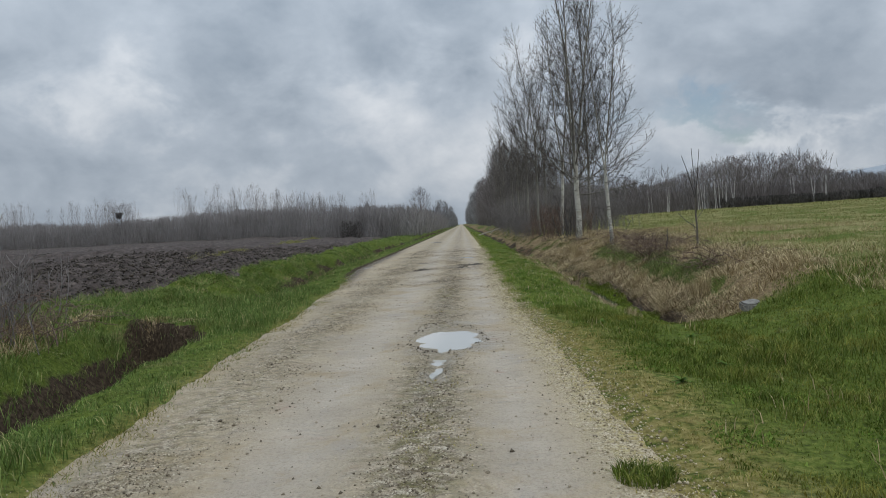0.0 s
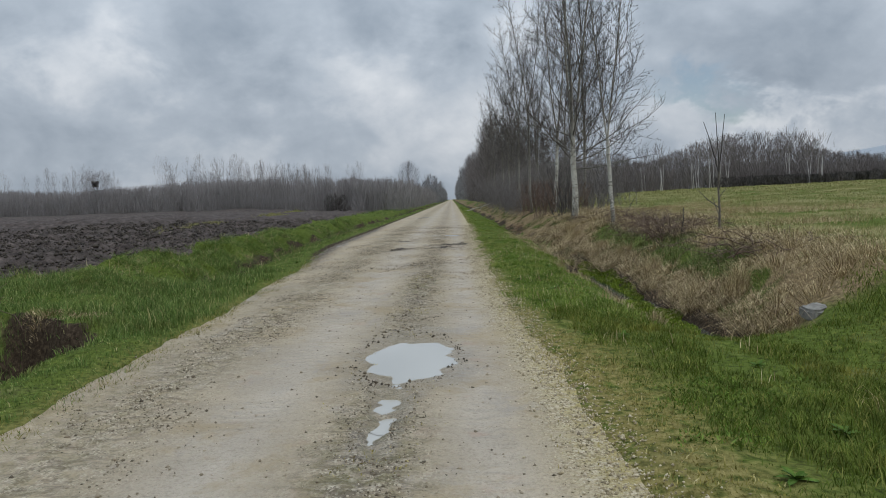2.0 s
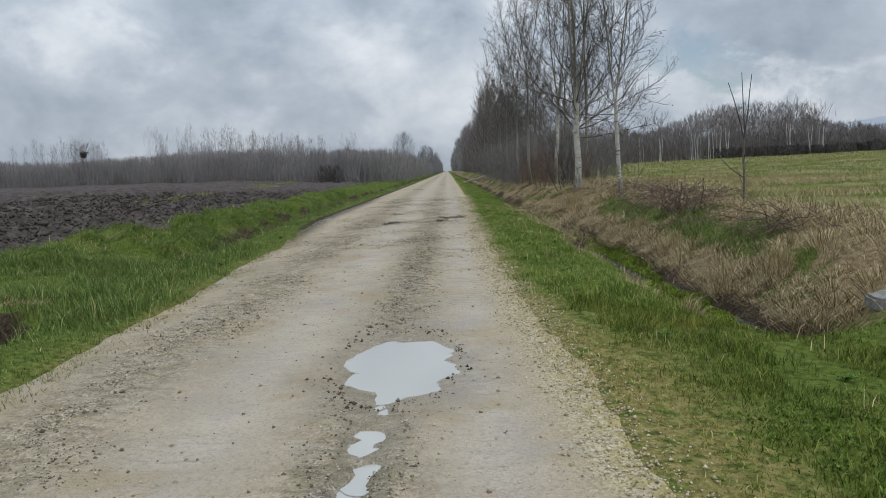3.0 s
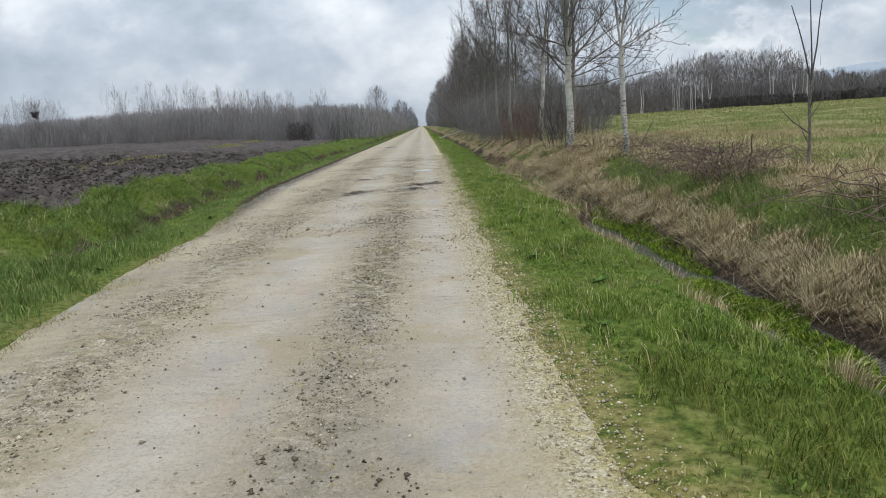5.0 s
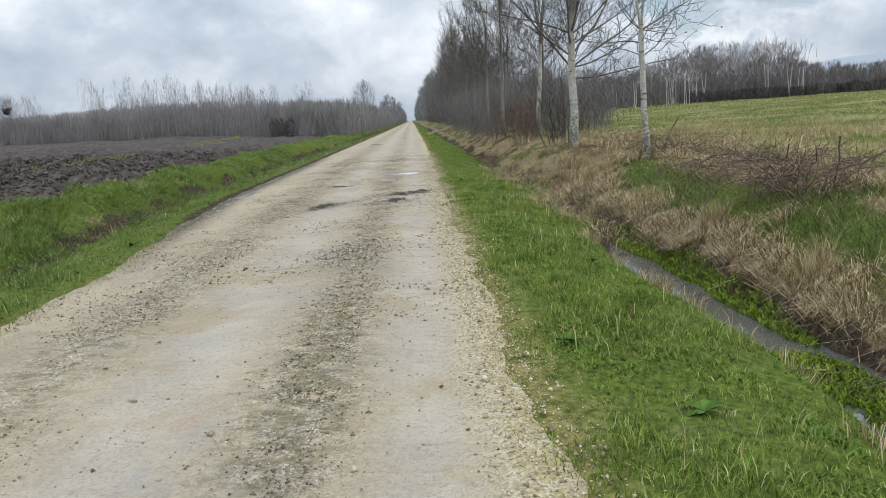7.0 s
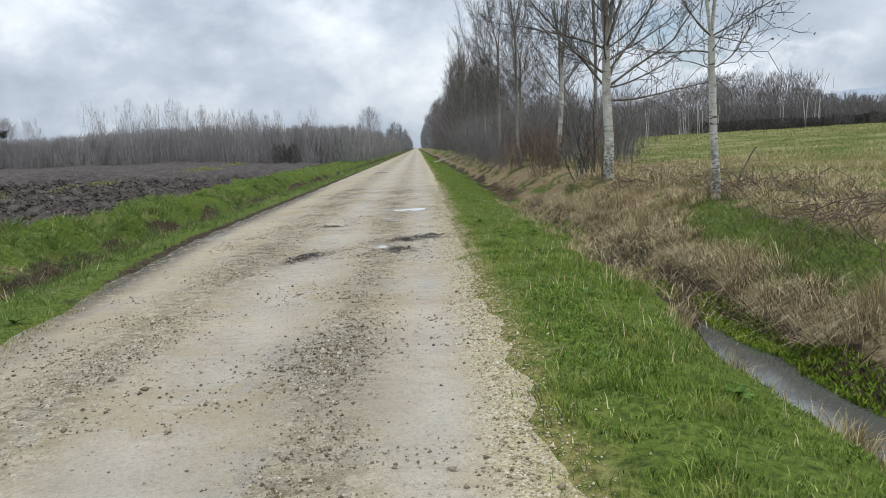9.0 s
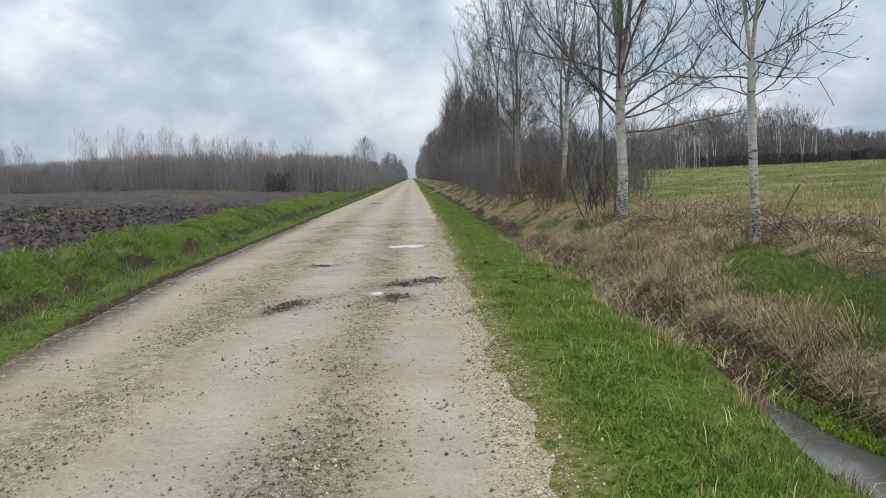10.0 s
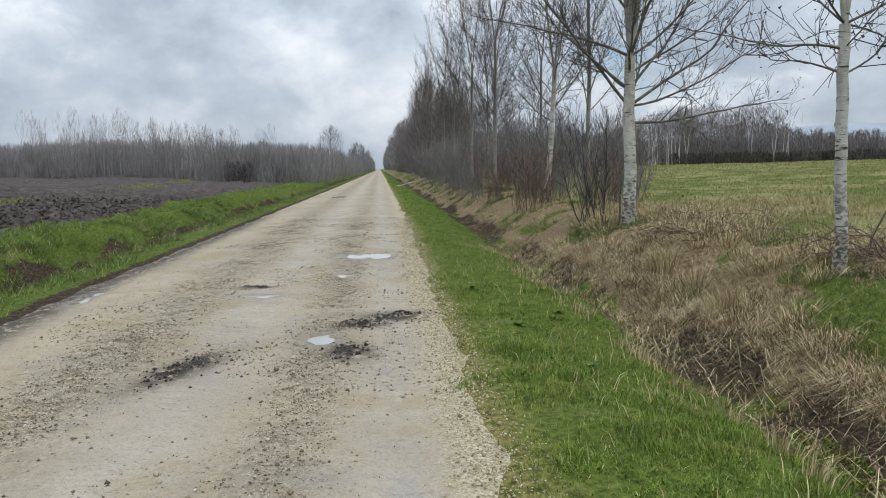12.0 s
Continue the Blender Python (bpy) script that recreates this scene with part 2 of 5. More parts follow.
def mat_plain(name, a, b, scale=8.0, rough=0.85, spec=0.2, bump=0.3, obj=True):
    k = Mat(name, rough, spec)
    v = k.co() if obj else None
    n = k.noise(scale, 5, 0.6, v)
    c = k.mix(k.step(n, 0.35, 0.68), a, b)
    if bump:
        k.bump(k.math("ADD", n, k.noise(scale * 6, 3, 0.6, v)), bump, 0.01)
    return k.done(c)


def mat_twigs(name, a, b):
    k = Mat(name, 0.8, 0.2)
    return k.done(k.mix(k.island(), a, b))


def mat_stone():
    k = Mat("limestone_chips", 0.8, 0.3)
    c = k.ramp(k.any(), (0.0, (0.17, 0.135, 0.09)), (0.4, (0.30, 0.245, 0.165)), (0.8, (0.46, 0.39, 0.275)), (1.0, (0.58, 0.53, 0.43)))
    c = k.mix(k.math("MULTIPLY", k.noise(30, 3), 0.4), c, (0.15, 0.13, 0.10))
    return k.done(c)


def mat_chips(name, *stops):
    k = Mat(name, 0.8, 0.3)
    return k.done(k.ramp(k.island(), *stops))


def mat_water(name, colour, bumpy=0.02):
    k = Mat(name, 0.03, 1.0)
    k.bump(k.noise(9, 3), bumpy, 0.02)
    return k.done(colour)


ROAD, TURF, PLOUGH, BARK, STONE = mat_road(), mat_turf(), mat_plough(), mat_bark(), mat_stone()
BARK_DULL = mat_bark("dull_grey_bark", 0.62)
GRASS = mat_blades("fresh_grass", (0.0, (0.085, 0.13, 0.02)), (0.45, (0.175, 0.255, 0.042)), (0.90, (0.29, 0.365, 0.085)), (1.0, (0.58, 0.52, 0.27)), patch=(0.34, 0.33, 0.10), scale=2.0, deep=(0.05, 0.09, 0.018))
GRASS_DARK = mat_blades("rank_grass", (0.0, (0.06, 0.09, 0.014)), (0.6, (0.145, 0.20, 0.032)), (1.0, (0.32, 0.31, 0.09)), patch=(0.29, 0.25, 0.055), scale=0.9, deep=(0.045, 0.065, 0.014))
GRASS_MID = mat_blades("verge_grass", (0.0, (0.066, 0.112, 0.028)), (0.5, (0.148, 0.23, 0.060)), (0.85, (0.255, 0.34, 0.10)), (1.0, (0.52, 0.46, 0.22)), patch=(0.15, 0.15, 0.045), scale=1.6, deep=(0.05, 0.075, 0.016))
GRASS_FIELD = mat_blades("meadow_grass", (0.0, (0.15, 0.165, 0.05)), (0.6, (0.28, 0.275, 0.10)), (1.0, (0.54, 0.46, 0.24)), patch=(0.44, 0.36, 0.19), scale=0.5, deep=(0.13, 0.15, 0.04))
STRAW = mat_blades("dead_grass", (0.0, (0.20, 0.14, 0.07)), (0.5, (0.50, 0.395, 0.215)), (1.0, (0.82, 0.69, 0.43)), patch=(0.33, 0.235, 0.12), scale=2.2, deep=(0.15, 0.105, 0.055))
LITTER = mat_blades("fallen_leaves", (0.0, (0.10, 0.065, 0.04)), (0.5, (0.26, 0.175, 0.11)), (1.0, (0.50, 0.38, 0.26)), patch=(0.30, 0.17, 0.11), scale=1.6, deep=(0.07, 0.045, 0.028))
BANK_GREEN = mat_blades("bank_grass", (0.0, (0.065, 0.085, 0.03)), (0.6, (0.14, 0.17, 0.06)), (0.88, (0.23, 0.25, 0.10)), (1.0, (0.52, 0.44, 0.24)), patch=(0.22, 0.205, 0.09), scale=1.7, deep=(0.055, 0.07, 0.025))
MOSS = mat_blades("bright_water_weed", (0.0, (0.09, 0.15, 0.014)), (0.6, (0.18, 0.26, 0.025)), (1.0, (0.29, 0.34, 0.05)), patch=(0.12, 0.12, 0.03), scale=3.0, deep=(0.05, 0.07, 0.014))
YELLOW = mat_blades("yellowed_grass", (0.0, (0.26, 0.22, 0.07)), (0.6, (0.42, 0.36, 0.13)), (1.0, (0.58, 0.50, 0.27)), deep=(0.20, 0.17, 0.06))
SHOULDER = mat_blades("yellow_moss", (0.0, (0.15, 0.14, 0.03)), (0.6, (0.27, 0.24, 0.055)), (1.0, (0.42, 0.36, 0.13)), deep=(0.11, 0.11, 0.028))
CLOVER = mat_blades("clover_leaf", (0.0, (0.07, 0.12, 0.02)), (0.6, (0.14, 0.23, 0.035)), (1.0, (0.24, 0.32, 0.07)), deep=(0.045, 0.08, 0.016))
WEED = mat_plain("dark_weed_leaf", (0.05, 0.10, 0.016), (0.11, 0.18, 0.03), 20.0, 0.7, 0.1)
TWIG = mat_twigs("dark_twigs", (0.048, 0.043, 0.039), (0.105, 0.097, 0.09))
LIMB = mat_plain("grey_limbs", (0.085, 0.076, 0.064), (0.19, 0.172, 0.145), 9.0)
BUD = mat_twigs("brown_catkins", (0.06, 0.048, 0.036), (0.13, 0.10, 0.07))
RED_TWIG = mat_twigs("red_brown_stems", (0.09, 0.058, 0.045), (0.21, 0.15, 0.115))
# far twigs and brush: distance haze is put into these two pale colours
BRUSH_HAZE = mat_twigs("haze_paled_twigs", (0.22, 0.205, 0.20), (0.36, 0.34, 0.33))
BRUSH_FAR = mat_twigs("haze_tinted_brush", (0.19, 0.175, 0.17), (0.33, 0.31, 0.30))
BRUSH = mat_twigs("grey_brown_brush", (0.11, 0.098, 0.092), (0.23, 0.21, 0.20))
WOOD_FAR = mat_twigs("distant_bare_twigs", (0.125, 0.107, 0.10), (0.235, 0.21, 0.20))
# farthest twigs: the pale grey stands in for haze
MISTY = mat_twigs("haze_paled_far_twigs", (0.16, 0.155, 0.155), (0.28, 0.275, 0.28))
# blue-grey of distance haze, given to the hill as base colour
HILL = mat_plain("haze_blue_hill", (0.33, 0.365, 0.40), (0.36, 0.395, 0.43), 0.02, 0.95, 0.05, 0, False)
EVERGREEN = mat_twigs("dark_gorse_leaves", (0.055, 0.052, 0.047), (0.13, 0.118, 0.108))
BIRCH = mat_plain("white_birch_bark", (0.62, 0.60, 0.56), (0.36, 0.34, 0.31), 4.0)
CONCRETE = mat_plain("weathered_concrete", (0.26, 0.25, 0.225), (0.15, 0.14, 0.125), 14.0)
STAKE = mat_plain("weathered_stake_wood", (0.10, 0.085, 0.07), (0.20, 0.175, 0.145), 20.0)
PALE_WOOD = mat_plain("barkless_wood", (0.52, 0.48, 0.42), (0.34, 0.31, 0.27), 10.0)
CLOD = mat_chips("mud_clods", (0.0, (0.025, 0.02, 0.015)), (1.0, (0.075, 0.06, 0.045)))
CHIP = mat_chips("loose_chips", (0.0, (0.10, 0.08, 0.055)), (0.45, (0.24, 0.195, 0.135)), (0.8, (0.40, 0.335, 0.24)), (1.0, (0.62, 0.54, 0.41)))
CHIP_WET = mat_chips("wet_crumbs", (0.0, (0.05, 0.04, 0.028)), (1.0, (0.16, 0.125, 0.085)))
CHIP_PALE = mat_chips("pale_chips", (0.0, (0.20, 0.16, 0.095)), (0.45, (0.42, 0.35, 0.225)), (1.0, (0.66, 0.58, 0.42)))
WATER = mat_water("puddle_water", (0.46, 0.445, 0.40), 0.012)
DITCH_WATER = mat_water("ditch_water", (0.10, 0.098, 0.085), 0.05)
NEST = mat_twigs("nest_sticks", (0.14, 0.13, 0.125), (0.22, 0.205, 0.195))

# ---- mesh tools ----
rng = np.random.default_rng(7)


def to_mesh(name, verts, quads=None, tris=None, material=None, smooth=False):
    me = bpy.data.meshes.new(name)
    verts = np.asarray(verts, np.float32).reshape(-1, 3)
    quads = np.zeros((0, 4), np.int32) if quads is None or len(quads) == 0 else np.asarray(quads, np.int32)
    tris = np.zeros((0, 3), np.int32) if tris is None or len(tris) == 0 else np.asarray(tris, np.int32)
    loops = np.concatenate([quads.ravel(), tris.ravel()])
    sizes = np.concatenate([np.full(len(quads), 4, np.int32), np.full(len(tris), 3, np.int32)])
    me.vertices.add(len(verts))
    me.vertices.foreach_set("co", verts.ravel())
    me.loops.add(len(loops))
    me.loops.foreach_set("vertex_index", loops)
    me.polygons.add(len(sizes))
    me.polygons.foreach_set("loop_start", np.concatenate([[0], np.cumsum(sizes)[:-1]]).astype(np.int32))
    if smooth:
        me.polygons.foreach_set("use_smooth", np.ones(len(sizes), bool))
    me.update(calc_edges=True)
    if material:
        me.materials.append(material)
    return me


class Soup:
    """Gathers tubes and leaves into one mesh."""

    def __init__(self):
        self.v, self.q, self.t, self.n = [], [], [], 0

    def add(self, v, q=None, t=None):
        v = np.asarray(v, float).reshape(-1, 3)
        if q is not None and len(q):
            self.q.append(np.asarray(q) + self.n)
        if t is not None and len(t):
            self.t.append(np.asarray(t) + self.n)
        self.v.append(v)
        self.n += len(v)

    def tube(self, pts, radii, sides=3):
        pts = np.asarray(pts, float)
        m = len(pts)
        d = np.gradient(pts, axis=0)
        d /= np.linalg.norm(d, axis=1)[:, None] + 1e-9
        ref = np.where(np.abs(d[:, 2:3]) > 0.9, [[1.0, 0, 0]], [[0, 0, 1.0]])
        a = np.cross(d, ref)
        a /= np.linalg.norm(a, axis=1)[:, None] + 1e-9
        b = np.cross(d, a)
        ang = np.arange(sides) * 2 * np.pi / sides
        ring = pts[:, None] + np.asarray(radii)[:, None, None] * (np.cos(ang)[None, :, None] * a[:, None] + np.sin(ang)[None, :, None] * b[:, None])
        i = np.arange(m - 1)[:, None] * sides
        j = np.arange(sides)[None]
        k = (j + 1) % sides
        q = np.stack([i + j, i + k, i + sides + k, i + sides + j], -1).reshape(-1, 4)
        self.add(ring.reshape(-1, 3), q)

    def tubes(self, paths, radii, sides=3):
        """Many tubes of the same number of points at once: paths is N x m x 3, radii N x m."""
        paths = np.asarray(paths, float)
        N, m = paths.shape[:2]
        if N == 0:
            return
        radii = np.broadcast_to(np.asarray(radii, float), (N, m))
        d = np.empty_like(paths)
        d[:, 1:-1] = paths[:, 2:] - paths[:, :-2]
        d[:, 0], d[:, -1] = paths[:, 1] - paths[:, 0], paths[:, -1] - paths[:, -2]
        d /= np.linalg.norm(d, axis=2)[..., None] + 1e-9
        a = np.cross(d, np.where(np.abs(d[..., 2:3]) > 0.9, [1.0, 0, 0], [0, 0, 1.0]))
        a /= np.linalg.norm(a, axis=2)[..., None] + 1e-9
        b = np.cross(d, a)
        ang = np.arange(sides) * 2 * np.pi / sides
        ring = paths[:, :, None] + radii[:, :, None, None] * (np.cos(ang)[:, None] * a[:, :, None] + np.sin(ang)[:, None] * b[:, :, None])
        o = np.arange(N)[:, None, None] * (m * sides) + np.arange(m - 1)[None, :, None] * sides
        j = np.arange(sides)[None, None]
        k = (j + 1) % sides
        self.add(ring.reshape(-1, 3), np.stack([o + j, o + k, o + sides + k, o + sides + j], -1).reshape(-1, 4))

    def ribbons(self, paths, widths):
        """Many flat strips at once, for the finest twigs."""
        paths = np.asarray(paths, float)
        N, m = paths.shape[:2]
        if N == 0:
            return
        d = paths[:, -1] - paths[:, 0]
        a = np.cross(d, np.random.default_rng(N).normal(0, 1, d.shape))
        a /= np.linalg.norm(a, axis=1)[:, None] + 1e-9
        off = a[:, None] * np.broadcast_to(np.asarray(widths, float), (N, m))[..., None]
        v = np.stack([paths - off, paths + off], 2).reshape(-1, 3)
        o = np.arange(N)[:, None] * (2 * m) + np.arange(m - 1)[None] * 2
        self.add(v, np.stack([o, o + 1, o + 3, o + 2], -1).reshape(-1, 4))

    def mesh(self, name, material, smooth=False):
        q = np.concatenate(self.q) if self.q else None
        t = np.concatenate(self.t) if self.t else None
        return to_mesh(name, np.concatenate(self.v), q, t, material, smooth)


def part(name, me, parent=None, label=""):
    ob = new(name, me)
    ob.parent = parent
    return tagged(ob, label)


def lattice(ix, iy, seed):
    h = (ix.astype(np.int64) * 374761393 + iy.astype(np.int64) * 668265263 + seed * 974634777) & 0xFFFFFFFF
    h = ((h ^ (h >> 13)) * 1274126177) & 0xFFFFFFFF
    return ((h ^ (h >> 16)) & 0xFFFF) / 65535.0


def vnoise(x, y, scale, seed=0):
    x, y = np.asarray(x, float) * scale, np.asarray(y, float) * scale
    ix, iy = np.floor(x), np.floor(y)
    fx, fy = x - ix, y - iy
    fx, fy = fx * fx * (3 - 2 * fx), fy * fy * (3 - 2 * fy)
    a, b = lattice(ix, iy, seed), lattice(ix + 1, iy, seed)
    c, d = lattice(ix, iy + 1, seed), lattice(ix + 1, iy + 1, seed)
    return (a + (b - a) * fx) * (1 - fy) + (c + (d - c) * fx) * fy - 0.5


def fbm(x, y, scale, octaves=4, seed=0):
    return sum(vnoise(x, y, scale * 2.03**o, seed + o) * 0.55**o for o in range(octaves))


def sstep(v, lo, hi):
    t = np.clip((np.asarray(v, float) - lo) / (hi - lo), 0, 1)
    return t * t * (3 - 2 * t)


# ---- the lie of the land ----
def left_edge(y):
    return np.interp(y, [0, 4, 8, 12, 18, 22, 26, 40, 80, 400, 2500], [-2.5, -2.62, -2.87, -3.0, -3.25, -3.65, -3.9, -3.85, -3.7, -3.4, -3.2])


def right_edge(y):
    return np.interp(y, [0, 6, 9, 14, 27, 48, 200, 2500], [0.95, 0.92, 0.85, 0.72, 0.80, 1.0, 1.2, 1.6])


def left_wob(y):
    return left_edge(y) + 0.09 * fbm(y, 0 * y, 1.1, 4, 31)


def right_wob(y):
    return right_edge(y) + 0.14 * fbm(y, 0 * y, 1.3, 4, 47)


def field_edge(y):
    return np.interp(y, [0, 14, 17, 22, 33, 60, 100], [-9.0, -9.0, -8.2, -7.3, -8.0, -8.9, -9.5]) + 0.5 * fbm(y, 0 * y, 0.5, 3, 61)


# puddles: x, y, half width, half length, depth, water level
PUDDLES = [(-0.36, 8.95, 0.43, 1.0, 0.085, -0.026), (-0.38, 7.45, 0.12, 0.42, 0.055, -0.022), (-0.42, 6.75, 0.08, 0.30, 0.048, -0.025),
           (-0.42, 23.5, 0.17, 0.22, 0.06, -0.022), (-0.42, 27.4, 0.13, 0.26, 0.06, -0.014), (-0.24, 29.75, 0.38, 0.34, 0.07, -0.016),
           (-3.58, 26.3, 0.10, 0.6, 0.07, -0.05), (-1.34, 25.9, 0.25, 0.16, 0.06, -0.016), (-2.1, 58.0, 0.5, 1.3, 0.07, -0.01)]
# lumps of dark mud: x, y, half length, half width, turn
MUDS = [(-1.42, 22.6, 0.48, 0.15, 68), (0.28, 24.5, 0.33, 0.20, 12), (-0.14, 22.98, 0.20, 0.24, 10), (-1.5, 26.5, 0.22, 0.08, 20), (-0.15, 24.05, 0.20, 0.12, 30), (0.05, 24.1, 0.12, 0.12, 0)]


def road_z(x, y):
    c = (left_edge(y) + right_edge(y)) / 2
    u = (x - c) / 2.0
    z = 0.02 - 0.035 * u * u
    z = z - 0.018 * np.exp(-(((x - 0.25) / 0.26) ** 2)) - 0.016 * np.exp(-(((x + 1.25) / 0.40) ** 2))
    z = z + 0.02 * fbm(x, y, 0.9, 3, 3) + 0.018 * fbm(x, y, 6.0, 3, 5)
    strip = np.exp(-(((x + 0.4) / 0.28) ** 2)) + np.exp(-(((x + 2.2) / 0.4) ** 2))
    z = z + 0.034 * strip * fbm(x, y, 8.0, 3, 9)
    puddle_wob, broken = 0.20 * fbm(x, y, 3.2, 3, 77), 1.1 * fbm(x, y, 8.0, 3, 78)
    for px, py, rx, ry, depth, level in PUDDLES:
        d = np.hypot((x - px) / rx, (y - py) / ry) + (puddle_wob if rx > 0.39 else broken)
        z = z - depth * sstep(1.25 - d, 0.0, 1.0)
    lump = 0.6 + 1.6 * fbm(x, y, 9, 3, 21)
    for mx, my, a, b, turn in MUDS:
        c2, s2 = math.cos(radians(turn)), math.sin(radians(turn))
        u2, v2 = ((x - mx) * c2 + (y - my) * s2) / a, (-(x - mx) * s2 + (y - my) * c2) / b
        z = z + 0.034 * np.exp(-(u2**2 + v2**2)) * lump
    return z


R_X = [0.7, 1.0, 1.4, 1.85, 2.27, 2.56, 2.80, 2.99, 3.24, 3.4, 3.68, 3.95, 4.2, 4.6, 4.9, 6.0, 9.0, 15.0, 60.0, 400.0]
R_DITCH = [0.02, 0.03, 0.03, -0.03, -0.15, -0.37, -0.60, -0.72, -0.64, -0.44, -0.20, -0.01, 0.18, 0.36, 0.44, 0.52, 0.55, 0.6, 1.05, 2.6]
R_FLAT = [0.02, 0.03, 0.02, 0.0, -0.02, -0.03, -0.03, -0.03, -0.02, 0.0, 0.03, 0.07, 0.11, 0.18, 0.24, 0.38, 0.52, 0.6, 1.05, 2.6]


def right_z(x, y):
    k = sstep(y + 0.35 * fbm(x, y, 1.2, 2, 90), 9.2, 10.6)
    bend = 0.14 * fbm(y, 0 * y, 0.35, 3, 14) + 0.30 * fbm(y, 0 * y, 0.6, 3, 114) * sstep(y, 19, 23)
    shallow = 1.0 - 0.42 * sstep(y, 18.9, 20.8)
    zd = np.interp(x + bend, R_X, R_DITCH)
    zd = np.where(zd < 0, zd * shallow, zd)
    z = zd * k + np.interp(x, R_X, R_FLAT) * (1 - k)
    z = z + sstep(x, 6, 30) * np.minimum(np.maximum(y - 20, 0), 110) * 0.0055
    rough = 0.065 + 0.025 * sstep(x, 2.9, 3.6)
    return z + rough * fbm(x, y, 1.6, 4, 15) * sstep(x, 0.75, 1.2) + 0.10 * fbm(x, y, 0.25, 2, 16) * sstep(x, 5, 9)


L_D = [0.0, 0.3, 0.8, 1.1, 1.4, 1.7, 2.2, 2.6, 3.0, 3.6, 4.5, 6.0]
L_NEAR = [0.0, 0.03, 0.0, -0.14, -0.60, -1.0, -1.05, -0.42, -0.02, 0.14, 0.20, 0.20]
L_RAMP = [0.0, 0.03, 0.04, 0.04, 0.03, 0.03, 0.05, 0.08, 0.11, 0.15, 0.19, 0.20]
L_FAR = [-0.005, 0.02, -0.02, -0.18, -0.34, -0.36, -0.16, 0.06, 0.16, 0.17, 0.14, 0.14]


def left_hole(x, y):
    """Where the open ditch beside the track still runs; it ends in a slanting face."""
    d = left_edge(y) - x
    return sstep(10.75 + 0.75 * np.clip(d - 1.2, 0, 1.6) - y + 0.3 * fbm(x, y, 1.6, 2, 91), -0.1, 0.35)


def left_z(x, y):
    d = left_edge(y) - x
    n = left_hole(x, y)
    f = sstep(y + 1.2 * fbm(x, y, 0.8, 2, 92), 14.5, 18.0)
    z = np.interp(d, L_D, L_NEAR) * n + np.interp(d, L_D, L_FAR) * f + np.interp(d, L_D, L_RAMP) * np.clip(1 - n - f, 0, 1)
    z = z + (0.09 + 0.30 * f * sstep(d, 0.7, 1.6)) * fbm(x, y, 1.6, 4, 18) * sstep(d, 0.05, 0.5)
    far = np.clip(-x - 8, 0, 110)
    z = z + far * 0.009 + np.minimum(np.maximum(y - 22, 0), 90) * 0.010 * sstep(far, 0, 22)
    return z


def field_z(x, y):
    inside = sstep(field_edge(y) - x, 0.0, 0.8)
    near = 1 - sstep(y, 60, 95) * 0.5
    furrow = 0.05 * np.sin((x + 0.4 * fbm(x, y, 0.3, 2, 8)) * 2 * np.pi / 0.95)
    return left_z(x, y) + inside * near * (furrow + 0.20 * fbm(x, y, 2.4, 4, 19))


Y_ROWS = np.concatenate([np.arange(-40, 0, 2.0), np.arange(0, 3.0, 0.25), np.arange(3.0, 31.0, 0.06), np.arange(31, 60, 0.25), 60 + np.cumsum(np.geomspace(0.4, 160, 60))])


def strip_sheet(name, columns, height, material, masks):
    """A sheet of land between two lines: columns(y) gives the x of every column at each row."""
    X = columns(Y_ROWS)
    Y = np.repeat(Y_ROWS[:, None], X.shape[1], 1)
    Z = height(X, Y)
    n, m = X.shape
    i, j = np.arange(n - 1)[:, None] * m, np.arange(m - 1)[None]
    q = np.stack([i + j, i + j + 1, i + m + j + 1, i + m + j], -1).reshape(-1, 4)
    me = to_mesh(name, np.stack([X, Y, Z], -1).reshape(-1, 3), q, None, material, True)
    for key, values in masks(X, Y).items():
        me.attributes.new(key, "FLOAT", "POINT").data.foreach_set("value", np.clip(values, 0, 1).astype(np.float32).ravel())
    return new(name, me)


